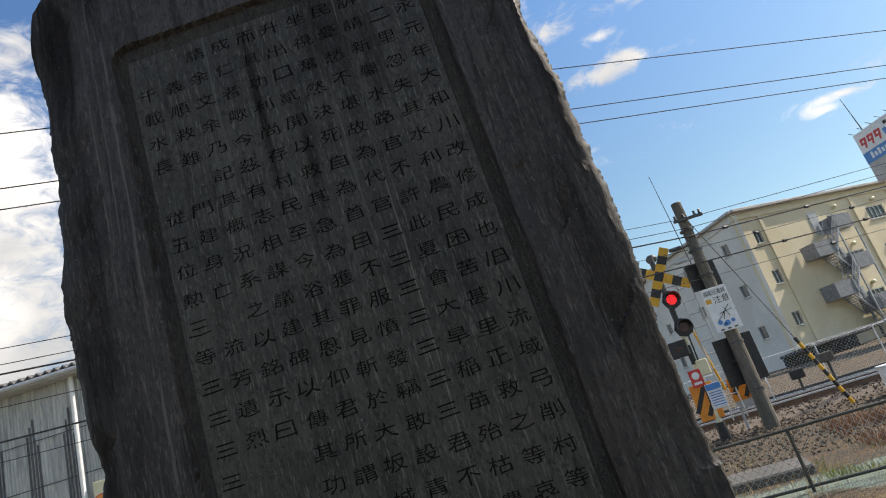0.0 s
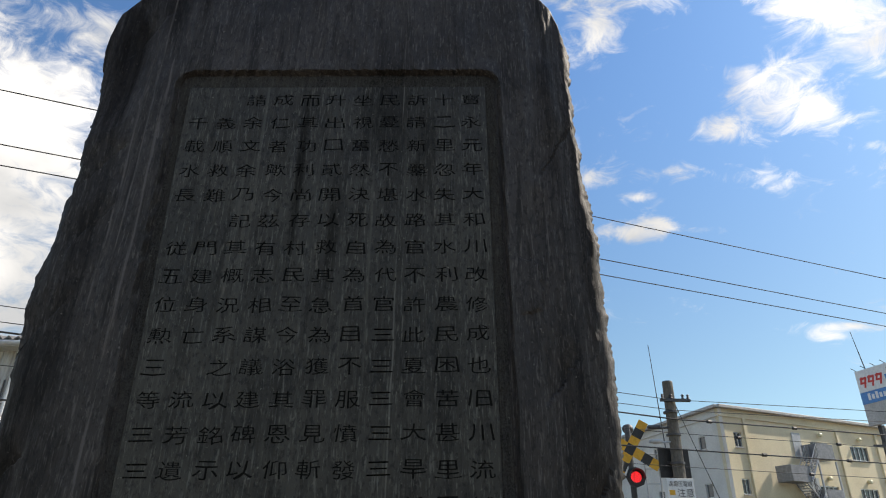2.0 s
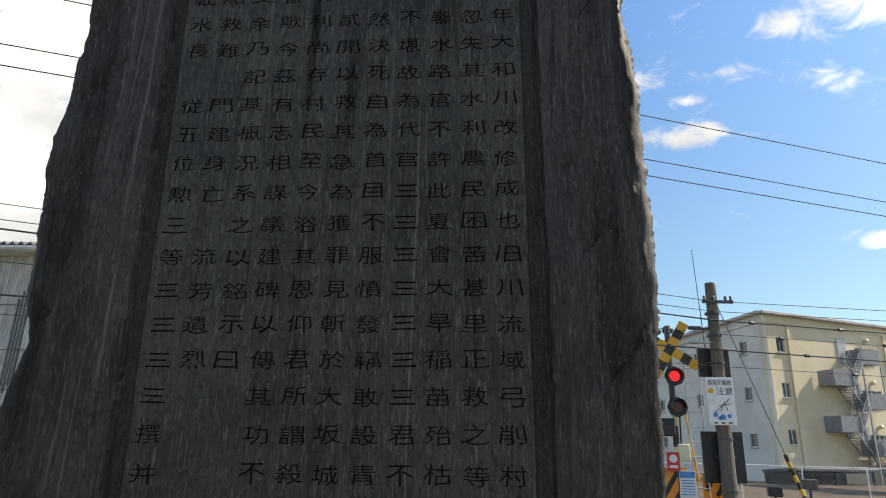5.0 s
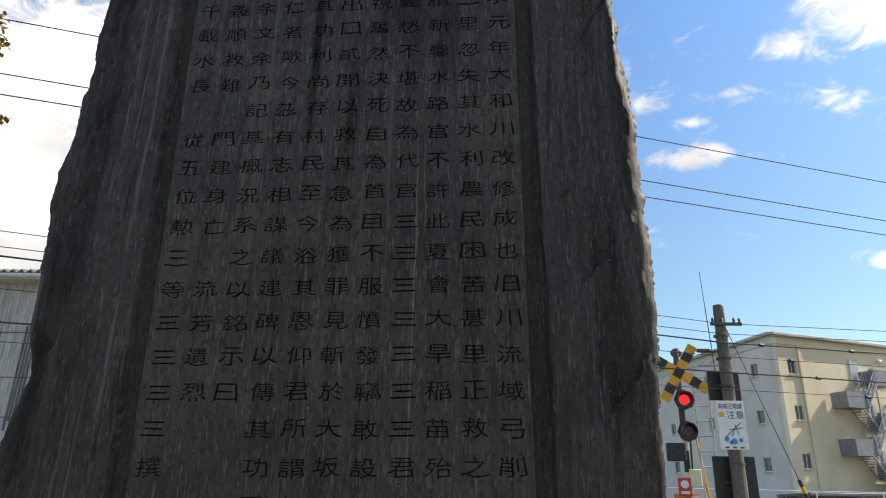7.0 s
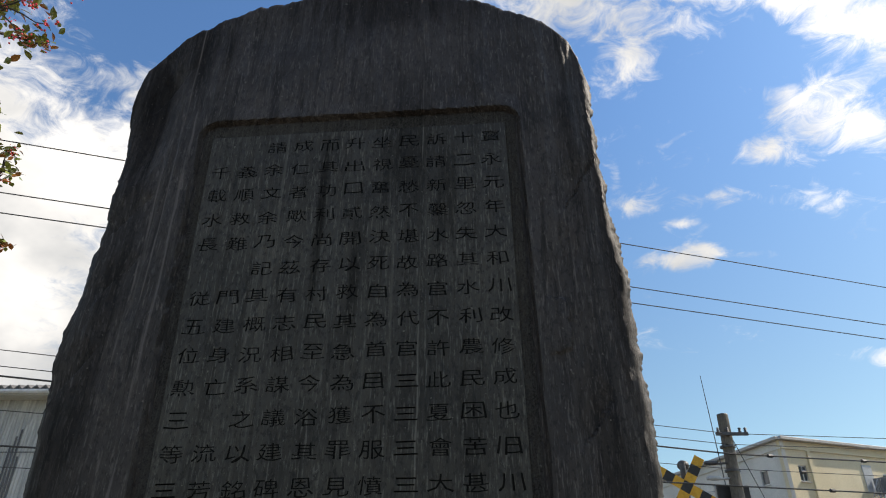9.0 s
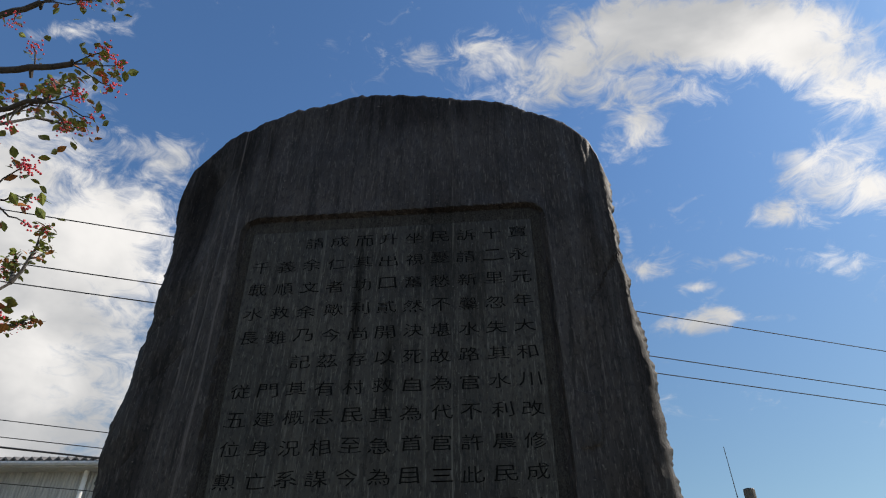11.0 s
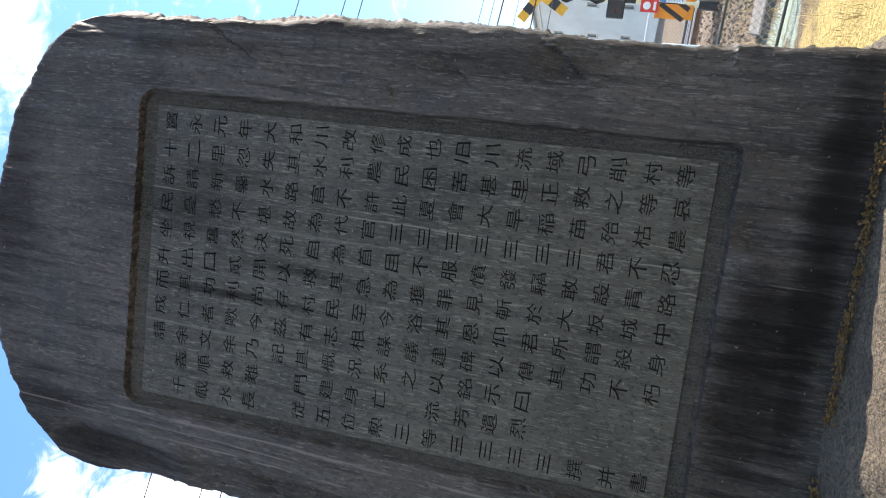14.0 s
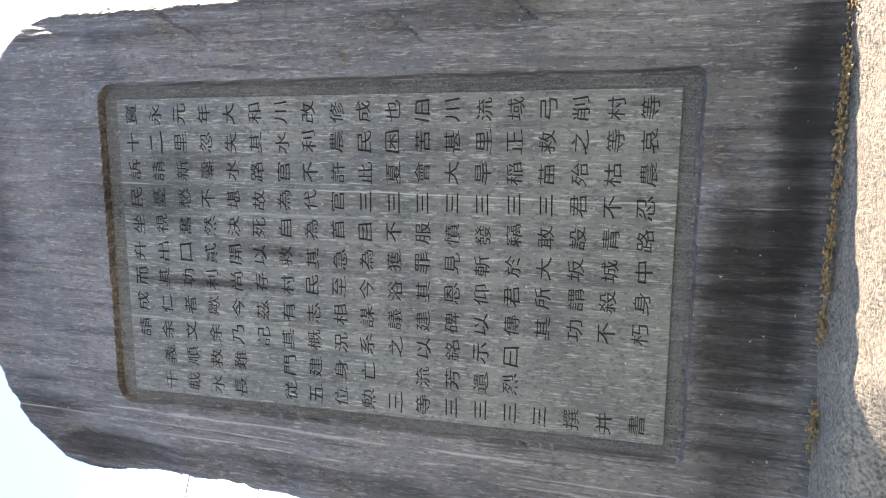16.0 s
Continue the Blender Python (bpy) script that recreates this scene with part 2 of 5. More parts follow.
CABLE = material("cable_rubber", (0.012, 0.012, 0.012), (0.025, 0.025, 0.027), 8.0, 0.6)
WALL_YELLOW = material("cream_render", (0.66, 0.57, 0.39), (0.74, 0.65, 0.46), 0.35, 0.85, fine=12, grain=0.18)
WALL_WHITE = material("white_render", (0.62, 0.59, 0.54), (0.74, 0.71, 0.66), 0.35, 0.85, fine=12, grain=0.18)
ROOFEDGE = material("roof_edge", (0.40, 0.39, 0.37), (0.52, 0.50, 0.48), 1.0, 0.7, fine=10)
GLASS = material("window_glass", (0.03, 0.035, 0.04), (0.08, 0.095, 0.105), 0.6, 0.12, fine=4, bump=0.02)
ALU = material("aluminium", (0.50, 0.50, 0.50), (0.62, 0.62, 0.62), 6.0, 0.4, metal=0.7, fine=40)
SHEET = material("corrugated_sheet", (0.30, 0.31, 0.31), (0.46, 0.46, 0.45), 1.2, 0.55, metal=0.1, fine=14, stretch=(1, 1, 0.12), grain=0.45)
SHEETDARK = material("soot_run", (0.05, 0.052, 0.06), (0.12, 0.12, 0.13), 6.0, 0.7, fine=30, stretch=(1, 1, 0.1))
ROOFTILE = material("roof_sheet", (0.07, 0.068, 0.065), (0.14, 0.135, 0.13), 3.0, 0.7)
RUST = material("rail_steel", (0.12, 0.07, 0.045), (0.22, 0.14, 0.10), 9.0, 0.6, metal=0.4)
BALLAST = material("ballast_stone", (0.055, 0.038, 0.026), (0.18, 0.138, 0.10), 9.0, 0.95, fine=50, random_tint=0.3)
LEAF = material("glossy_leaf", (0.07, 0.11, 0.022), (0.22, 0.24, 0.05), 9.0, 0.35, fine=40, bump=0.05)
LEAFRED = material("turning_leaf", (0.24, 0.06, 0.02), (0.36, 0.16, 0.04), 9.0, 0.4, fine=40, bump=0.05)
BERRY = material("red_berry", (0.55, 0.03, 0.045), (0.72, 0.08, 0.10), 30.0, 0.3, fine=90, bump=0.02)
BARK = material("dark_bark", (0.030, 0.024, 0.020), (0.065, 0.055, 0.045), 20.0, 0.95, fine=90, bump=0.8)
DRYGRASS = material("dry_grass", (0.30, 0.20, 0.09), (0.46, 0.36, 0.17), 3.0, 0.9)
RUSTGRASS = material("russet_weeds", (0.20, 0.09, 0.05), (0.32, 0.17, 0.09), 3.0, 0.9)
GREENGRASS = material("green_weeds", (0.12, 0.16, 0.02), (0.26, 0.30, 0.04), 3.0, 0.9)
LAMPRED = bpy.data.materials.new("lit_red_lens")
LAMPRED.use_nodes = True
n = Nodes(LAMPRED.node_tree)
cells = n.add("ShaderNodeTexVoronoi", Scale=34.0)
n.feed(cells.inputs["Vector"], n.add("ShaderNodeNewGeometry").outputs["Position"])
n.add("ShaderNodeOutputMaterial", Surface=n.add("ShaderNodeBsdfPrincipled", **{"Base Color": (0.5, 0.01, 0.01, 1), "Roughness": 0.3, "Emission Color": (1.0, 0.02, 0.03, 1), "Emission Strength": n.ramp(cells.outputs["Distance"], 0.25, 0.6, 1.3, 0.3)}).outputs[0])
LENSOFF = material("unlit_red_lens", (0.06, 0.008, 0.010), (0.09, 0.012, 0.014), 30.0, 0.25)


# ground: earth and gravel, with dry grass by the fence and a greenish strip
GROUND = bpy.data.materials.new("trackside_ground")
GROUND.use_nodes = True
n = Nodes(GROUND.node_tree)
place = n.add("ShaderNodeNewGeometry").outputs["Position"]
parts = n.add("ShaderNodeSeparateXYZ", Vector=place)
across = n.math("ADD", n.math("MULTIPLY", parts.outputs[0], 0.29), n.math("MULTIPLY", parts.outputs[1], 0.957))
wob = n.math("ADD", across, n.math("MULTIPLY", n.math("SUBTRACT", n.noise(place, 1.3, 5.0, 0.6), 0.5), 2.2))
pebbles = n.noise(place, 26.0, 5.0, 0.7)
base = n.mix(n.ramp(pebbles, 0.32, 0.68), (0.030, 0.020, 0.011), (0.155, 0.110, 0.062))
base = n.mix(n.math("MULTIPLY", n.ramp(n.noise(place, 2.4, 6.0, 0.65), 0.48, 0.62), n.ramp(wob, 9.5, 7.0)), base, (0.16, 0.10, 0.045))
base = n.mix(n.ramp(n.math("ABSOLUTE", n.math("SUBTRACT", wob, 5.9)), 0.75, 0.45, 0.0, 0.75), base, (0.24, 0.31, 0.25))
base = n.mix(n.ramp(wob, 4.9, 4.3, 0.0, 0.8), base, n.mix(n.ramp(pebbles, 0.35, 0.6), (0.22, 0.155, 0.035), (0.40, 0.31, 0.10)))
base = n.mix(n.ramp(wob, 1.2, 0.4, 0.0, 0.9), base, n.mix(n.ramp(pebbles, 0.35, 0.6), (0.15, 0.13, 0.105), (0.25, 0.225, 0.19)))
relief = n.add("ShaderNodeBump", Strength=0.9, Distance=0.05, Height=pebbles)
n.add("ShaderNodeOutputMaterial", Surface=n.add("ShaderNodeBsdfPrincipled", **{"Base Color": base, "Roughness": 0.95, "Normal": relief.outputs[0]}).outputs[0])


# ---- building blocks ----
def link(name, bm, mat, parent=None, label="", smooth=False):
    me = bpy.data.meshes.new(name)
    bm.to_mesh(me)
    bm.free()
    if smooth:
        me.shade_smooth()
    ob = new(name, me)
    me.materials.append(mat)
    if parent is not None:
        ob.parent = parent
    if label:
        ob["label"] = label
    return ob


def part(name, bm, mat, parent, label="", smooth=False):
    return link(name, bm, mat, parent, label, smooth)


def thing(name, label, category, group="", kind="", at=(0, 0, 0), turn=0.0):
    ob = new(name)
    ob.matrix_world = pose(*at, 0, 0, turn)
    return tagged(ob, label, category, group, kind)


def box(bm, centre, size, bevel=0.0, m=None):
    r = bmesh.ops.create_cube(bm, size=1.0)
    vs = r["verts"]
    bmesh.ops.scale(bm, vec=size, verts=vs)
    if bevel:
        es = list({e for v in vs for e in v.link_edges})
        vs = list({v for f in bmesh.ops.bevel(bm, geom=es, offset=bevel, segments=1, affect="EDGES", profile=0.5)["faces"] for v in f.verts} | {v for v in vs if v.is_valid})
    if m is not None:
        bmesh.ops.transform(bm, matrix=m, verts=vs)
    bmesh.ops.translate(bm, vec=centre, verts=vs)
    return bm


def boxed(centre, size, bevel=0.0, m=None):
    return box(bmesh.new(), centre, size, bevel, m)


def rod(bm, a, b, r0, r1=None, sides=8, caps=True):
    a, b = Vector(a), Vector(b)
    d = b - a
    r = bmesh.ops.create_cone(bm, cap_ends=caps, segments=sides, radius1=r0, radius2=r0 if r1 is None else r1, depth=d.length)
    m = Matrix.Translation((a + b) / 2) @ d.to_track_quat("Z", "Y").to_matrix().to_4x4()
    bmesh.ops.transform(bm, matrix=m, verts=r["verts"])
    return bm


def rodded(a, b, r0, r1=None, sides=8):
    return rod(bmesh.new(), a, b, r0, r1, sides)


def raw(name, verts, faces, mat, parent=None, label="", smooth=False):
    me = bpy.data.meshes.new(name)
    me.from_pydata([tuple(v) for v in verts], [], [tuple(f) for f in faces])
    me.update()
    if smooth:
        me.shade_smooth()
    me.materials.append(mat)
    ob = new(name, me)
    if parent is not None:
        ob.parent = parent
    if label:
        ob["label"] = label
    return ob


def outline_of(text):
    """The outline of a short text as a centred curve, one unit high."""
    cu = bpy.data.curves.new("outline", "FONT")
    cu.body, cu.align_x, cu.align_y = text, "CENTER", "CENTER"
    cu.resolution_u = 2
    ob = bpy.data.objects.new("outline", cu)
    scene.collection.objects.link(ob)
    dg = bpy.context.evaluated_depsgraph_get()
    made = ob.to_curve(dg).copy()
    ob.to_curve_clear()
    bpy.data.objects.remove(ob)
    bpy.data.curves.remove(cu)
    pts = [p.co for s in made.splines for p in s.bezier_points]
    lo = [min(p[i] for p in pts) for i in (0, 1)]
    hi = [max(p[i] for p in pts) for i in (0, 1)]
    made.transform(Matrix.Translation((-(lo[0] + hi[0]) / 2, -(lo[1] + hi[1]) / 2, 0)))
    return made, hi[0] - lo[0], hi[1] - lo[1]


def filled(cu, depth=0.0):
    """The mesh of a closed flat curve; depth: how thick."""
    cu.dimensions, cu.fill_mode, cu.extrude, cu.resolution_u = "2D", "BOTH", depth / 2, 2
    ob = bpy.data.objects.new("filled", cu)
    scene.collection.objects.link(ob)
    me = bpy.data.meshes.new_from_object(ob.evaluated_get(bpy.context.evaluated_depsgraph_get()))
    bpy.data.objects.remove(ob)
    bpy.data.curves.remove(cu)
    return me


def loop(cu, x0, y0, x1, y1):
    s = cu.splines.new("BEZIER")
    s.bezier_points.add(3)
    for p, (x, y) in zip(s.bezier_points, ((x0, y0), (x1, y0), (x1, y1), (x0, y1))):
        p.co = p.handle_left = p.handle_right = (x, y, 0)
        p.handle_left_type = p.handle_right_type = "VECTOR"
    s.use_cyclic_u = True


def lettering(name, text, width, height, mat, parent, m, depth=0.003):
    """Raised lettering of the given size on the local x-z plane at pose m, facing -y."""
    cu, w, h = outline_of(text)
    cu.transform(Matrix.Diagonal((width / w, height / h, 1, 1)))
    me = filled(cu, depth)
    me.transform(m @ pose(0, 0, 0, 90))
    ob = new(name, me)
    me.materials.append(mat)
    ob.parent = parent
    return ob


def curve_at(points, x):
    """Straight interpolation through (x, value) pairs."""
    xs, ys = zip(*points)
    return float(np.interp(x, xs, ys))

# ---- ground ----
GZ = -0.5
bm = bmesh.new()
bmesh.ops.create_grid(bm, x_segments=2, y_segments=2, size=1500.0)
bmesh.ops.translate(bm, vec=(0, 0, GZ), verts=bm.verts)
tagged(link("ground", bm, GROUND), "gravelly trackside earth with dry grass and weeds", "ground", kind="structure")

# ---- the stone monument ----
STELE = pose(0.018, -0.027, -0.033, 1.19, -1.10, -2.10)   # it leans a little
ZB = 0.25
TOP = [(-0.80, 2.50), (-0.78, 2.64), (-0.67, 2.78), (-0.42, 2.915), (-0.165, 2.97), (-0.035, 2.965), (0.146, 2.925), (0.335, 2.893), (0.46, 2.844), (0.62, 2.735), (0.70, 2.652), (0.74, 2.525)]
LEFT = [(0.25, -0.84), (0.91, -0.832), (1.05, -0.80), (1.20, -0.812), (1.50, -0.824), (1.65, -0.82), (1.82, -0.80), (1.98, -0.783), (2.25, -0.79), (2.50, -0.80), (2.62, -0.795)]
RIGHT = [(0.25, 0.77), (0.55, 0.757), (0.75, 0.75), (0.95, 0.751), (1.10, 0.758), (1.28, 0.768), (1.50, 0.759), (1.66, 0.757), (1.90, 0.742), (2.10, 0.732), (2.30, 0.733), (2.55, 0.734)]
PX0, PX1, PZ0, PZ1 = -0.489, 0.456, 0.628, 2.300      # raised panel
RX0, RX1, RZ0, RZ1 = -0.531, 0.500, 0.578, 2.360      # sunk frame round it
BAND, OUTER = 0.012, -0.009


def in_frame(x, z):
    """Signed distance to the sunk frame: round upper corners, nearly square lower ones."""
    cx, cz = (RX0 + RX1) / 2, (RZ0 + RZ1) / 2
    r = 0.055 if z > cz else 0.02
    dx, dz = abs(x - cx) - (RX1 - RX0) / 2 + r, abs(z - cz) - (RZ1 - RZ0) / 2 + r
    return math.hypot(max(dx, 0), max(dz, 0)) + min(max(dx, dz), 0) - r


def edge_wear(s, z):
    p = Vector((s * 3.0, 7.0, z * 6.0))
    return 0.010 * noise.noise(p) + 0.006 * noise.noise(p * 4.1) + 0.003 * noise.noise(p * 11.0)


def stele_front(u, v):
    x0 = -0.80 + 1.54 * u
    z = ZB + v * (curve_at(TOP, x0) - 0.014 - ZB)
    lo, hi = curve_at(LEFT, z) + 0.011, curve_at(RIGHT, z) - 0.006
    x = lo + (hi - lo) * u
    x += edge_wear(-1, z) * max(0, 1 - u * 8) + edge_wear(1, z) * max(0, 1 - (1 - u) * 8)
    z += (edge_wear(2, x * 2) * 0.9) * max(0, 1 - (1 - v) * 20)
    return x, z


monument = thing("stone_monument", "tall dark slate monument stone with a framed carved inscription", "monument")
monument.matrix_world = STELE
NU, NV = 240, 410
# split ledges: (x, z, half length, depth)
LEDGES = ((-0.72, 1.98, 0.14, 0.022), (-0.69, 1.80, 0.10, 0.014), (-0.76, 1.50, 0.12, 0.015), (-0.77, 1.10, 0.10, 0.020), (-0.66, 2.52, 0.12, 0.012), (0.66, 2.05, 0.13, 0.013), (0.63, 1.35, 0.10, 0.010), (0.68, 1.05, 0.12, 0.012))
verts, faces = [], []
for j in range(NV + 1):
    for i in range(NU + 1):
        x, z = stele_front(i / NU, j / NV)
        p = Vector((x * 7.0, 0.0, z * 0.9))
        grooves = 0.015 * noise.noise(p) + 0.008 * noise.noise(Vector((x * 22.0, 3.0, z * 2.2))) + 0.0025 * noise.noise(Vector((x * 70.0, 5.0, z * 6.0)))
        flake = noise.noise(Vector((x * 5.0 + 9.0, 1.0, z * 2.0)))
        grooves += 0.014 * max(0.0, flake - 0.18) / 0.3 * (1 if flake > 0.20 else 0)
        grooves += 0.0045 * abs(noise.noise(Vector((x * 42.0, 8.0, z * 6.0)))) - 0.0015 + 0.002 * noise.noise(Vector((x * 90.0, 4.0, z * 18.0)))
        if ((x - 0.555) / 0.035) ** 4 + ((z - 1.61) / 0.085) ** 4 + 0.5 * noise.noise(Vector((x * 40, 0, z * 25))) < 0.8:
            grooves -= 0.007
        for x0, z0, run, drop in LEDGES:
            along, off = (x - x0) * 0.55 + (z - z0) * 0.83, (z - z0) * 0.55 - (x - x0) * 0.83 + 0.012 * noise.noise(Vector((x * 18, z0, z * 18)))
            if abs(along) < run and 0.0 < off < 0.07:
                grooves += drop * (1 - off / 0.07) * (1 - (along / run) ** 2)
        rim = min(i, NU - i) / NU * 1.56
        rim = min(rim, (NV - j) / NV * 2.6)
        roll = 0.008 * max(0.0, 1 - rim / 0.02) ** 2
        d = in_frame(x, z)
        outer = OUTER + grooves * min(1.0, max(0.0, d) / 0.06) + roll
        k = min(1.0, max(0.0, (d + 0.001) / 0.003))
        y = BAND + 0.0012 * noise.noise(Vector((x * 160, z * 160, 0))) if k == 0 else BAND * (1 - k) + outer * k
        if z < RZ0 + 0.05 and d > 0:
            y = min(y, 0.01)
        verts.append((x, y, z))
for j in range(NV):
    for i in range(NU):
        a = j * (NU + 1) + i
        faces.append((a, a + 1, a + NU + 2, a + NU + 1))
# the broken sides and the rough back
ring = [i for i in range(NU + 1)] + [j * (NU + 1) + NU for j in range(1, NV + 1)] + [NV * (NU + 1) + i for i in range(NU - 1, -1, -1)] + [j * (NU + 1) for j in range(NV - 1, 0, -1)]
mid = Vector((-0.02, 0, 1.6))
last = ring
for step, (dy, push) in enumerate(((0.006, 0.002), (0.014, 0.004), (0.024, 0.005), (0.036, 0.0045), (0.052, 0.003), (0.085, -0.002), (0.14, -0.02), (0.22, -0.05), (0.30, -0.09))):
    here = []
    for r in ring:
        x, y, z = verts[r]
        side = Vector((x - mid.x, 0, (z - mid.z) * (0.25 if z < 2.5 else 1.0)))
        side.normalize()
        rough = 0.009 * noise.noise(Vector((x * 9, dy * 40, z * 9))) + 0.008 * noise.noise(Vector((x * 31, dy * 110, z * 24))) + 0.009 * abs(noise.noise(Vector((x * 60, dy * 160, z * 48)))) + 0.005 * noise.noise(Vector((x * 130, dy * 300, z * 120))) - 0.003
        bulge = 0.007 * math.exp(-((z - 1.65) / 0.45) ** 2) if x > 0.5 and 0.01 < dy < 0.12 else 0.0
        out_by = push * (1.0 if z > ZB + 0.1 else 0.3) + bulge + (rough if step else rough * 0.4)
        here.append(len(verts))
        verts.append((x + side.x * out_by, y + dy, max(z + side.z * out_by, ZB) if z > ZB + 0.001 else ZB))
    for k in range(len(ring)):
        a, b = k, (k + 1) % len(ring)
        faces.append((last[b], last[a], here[a], here[b]))
    last = here
faces.append(tuple(last))
slab = raw("slab", verts, faces, STONE, monument, "weathered slate slab with chipped edges", smooth=True)
slab.data.set_sharp_from_angle(angle=radians(38))

# pecked floor of the frame, a few millimetres over the slab's sunk surface
bm = bmesh.new()
step = 0.0125
cols, rows = int((RX1 - RX0) / step), int((RZ1 - RZ0) / step)
keep = {}
for j in range(rows + 1):
    for i in range(cols + 1):
        x, z = RX0 + (RX1 - RX0) * i / cols, RZ0 + (RZ1 - RZ0) * j / rows
        if in_frame(x, z) < -0.006:
            keep[i, j] = bm.verts.new((x, BAND - 0.004 + 0.0022 * noise.noise(Vector((x * 120, 2, z * 120))), z))
for (i, j), v in keep.items():
    q = [keep.get(k) for k in ((i, j), (i + 1, j), (i + 1, j + 1), (i, j + 1))]
    x, z = v.co.x, v.co.z
    if all(q) and not (PX0 + 0.03 < x < PX1 - 0.045 and PZ0 + 0.03 < z < PZ1 - 0.045):
        bm.faces.new(q)
part("frame_band", bm, PECKED, monument, "sunk border band with a pecked surface", smooth=True)

# the inscription: columns from right to left, blank cells as spaces, bars for names as #
COLUMNS = [
    "寳永元年大和川改修成也旧川流域弓削村等",
    "十二里忽失其水利農民困苦甚里正救之等哀",
    "訴請新鑿水路官不許此夏會大旱稲苗殆枯農",
    "民憂愁不堪故為代官#######君不忍",
    "坐視奮然決死自為首目不服憤發竊敢設青路",
    "升出口貳開以救其急為獲罪見斬於大坂城中",
    "而其功利尚存村民至今浴其恩仰君所謂殺身",
    "成仁者歟今茲有志相謀議建碑以傳其功不朽",
    "請余文余乃記其概況系之以銘示曰    ",
    " 義順救難 門建身亡 流芳遺烈    ",
    " 千載水長 従五位勲三等####撰并書",
]
CW, CH = 0.0850, 0.0860
GX, GZ0 = 0.408, 2.250
DEPTH = 0.008
cell_verts, cell_faces = [], []


def add_plane(x0, z0, x1, z1):
    k = len(cell_verts)
    cell_verts.extend(((x0, 0, z0), (x1, 0, z0), (x1, 0, z1), (x0, 0, z1)))
    cell_faces.append((k, k + 1, k + 2, k + 3))


def clerical(cu, sweep):
    """Squat clerical script: the feet of a character spread and sweep up at their ends."""
    def swept(p):
        low = min(1.0, max(0.0, 0.35 - p[1] / 0.043))
        return (p[0] * (1 + sweep * (0.24 * low - 0.12)), p[1] + sweep * low * (0.006 * (abs(p[0]) / 0.031) ** 2 - 0.003), p[2])
    for spline in cu.splines:
        for p in spline.bezier_points:
            p.handle_left_type = p.handle_right_type = "FREE"
        for p in spline.bezier_points:
            p.handle_left, p.co, p.handle_right = swept(p.handle_left), swept(p.co), swept(p.handle_right)
    return cu


def inked(cu):
    """The area inside closed curves, holes taken off, along their drawn outline."""
    total_area = 0.0
    for spline in cu.splines:
        pts = []
        for a, b in zip(spline.bezier_points, list(spline.bezier_points[1:]) + [spline.bezier_points[0]]):
            pts += [a.co.copy(), (a.co + 3 * a.handle_right + 3 * b.handle_left + b.co) / 8]
        total_area += sum(p.x * q.y - q.x * p.y for p, q in zip(pts, pts[1:] + pts[:1])) / 2
    return abs(total_area)


character_meshes = []
for c, text in enumerate(COLUMNS):
    for r in range(19):
        cx, cz = GX - CW * c, GZ0 - CH * r
        mark = text[r] if r < len(text) else " "
        if mark == " ":
            add_plane(cx - CW / 2, cz - CH / 2, cx + CW / 2, cz + CH / 2)
            continue
        jitter = Matrix.Translation((random.uniform(-0.002, 0.002), random.uniform(-0.002, 0.002), 0)) @ Matrix.Rotation(random.uniform(-0.03, 0.03), 4, "Z")
        if mark == "#":
            def shape(sweep):
                cu = bpy.data.curves.new("bars", "CURVE")
                for k, half in ((-1, 0.030), (0, 0.021), (1, 0.025)):
                    loop(cu, -half, k * 0.015 - 0.0019, half, k * 0.015 + 0.0019)
                return cu
        else:
            def shape(sweep):
                cu, w, h = outline_of(mark)
                sw = min(0.062 / w, 0.076) if w > 0.3 else 0.05
                sh = 0.043 / h if h > 0.5 else 0.050
                cu.transform(Matrix.Diagonal((sw, sh, 1, 1)))
                return clerical(cu, sweep) if sweep else cu
        for sweep in (1.0, 0.7, 0.4, 0.15, 0.0):
            first = shape(sweep)
            first.transform(jitter)
            second = first.copy()
            ink = inked(first)
            loop(first, -CW / 2, -CH / 2, CW / 2, CH / 2)
            me, sunk = filled(first), filled(second, DEPTH)
            ground_left = CW * CH - sum(p.area for p in me.polygons)
            if abs(ground_left - ink) < 0.05 * ink:
                break
        k = len(cell_verts)
        cell_verts.extend((v.co.x + cx, 0.0, v.co.y + cz) for v in me.vertices)
        cell_faces.extend(tuple(k + i for i in p.vertices) for p in me.polygons)
        bpy.data.meshes.remove(me)
        me = sunk
        keep_faces = [tuple(p.vertices) for p in me.polygons if not all(me.vertices[i].co.z > DEPTH / 2 - 1e-5 for i in p.vertices)]
        points = [(v.co.x * (1.0 if v.co.z > 0 else 0.97), DEPTH / 2 - v.co.z, v.co.y * (1.0 if v.co.z > 0 else 0.97)) for v in me.vertices]
        bpy.data.meshes.remove(me)
        character_meshes.append((points, keep_faces, cx, cz, "carved_bars" if mark == "#" else "carved_character"))
gx0, gx1, gz0, gz1 = GX - CW * 10.5, GX + CW / 2, GZ0 - CH * 18.5, GZ0 + CH / 2
add_plane(gx0, PZ0, gx1, gz0)
add_plane(gx0, gz1, gx1, PZ1)
rim = []
for x, z, turn, r in ((PX1, PZ1, 0, 0.004), (PX0, PZ1, 90, 0.003), (PX0, PZ0, 180, 0.003), (PX1, PZ0, 270, 0.003)):
    cx, cz = x - r * (1 if x > 0 else -1), z - r * (1 if z > 1 else -1)
    rim.append([(cx + r * math.cos(radians(turn + 90 * q / 6)), cz + r * math.sin(radians(turn + 90 * q / 6))) for q in range(7)])
left_edge = rim[1] + rim[2]
right_edge = rim[3] + rim[0]
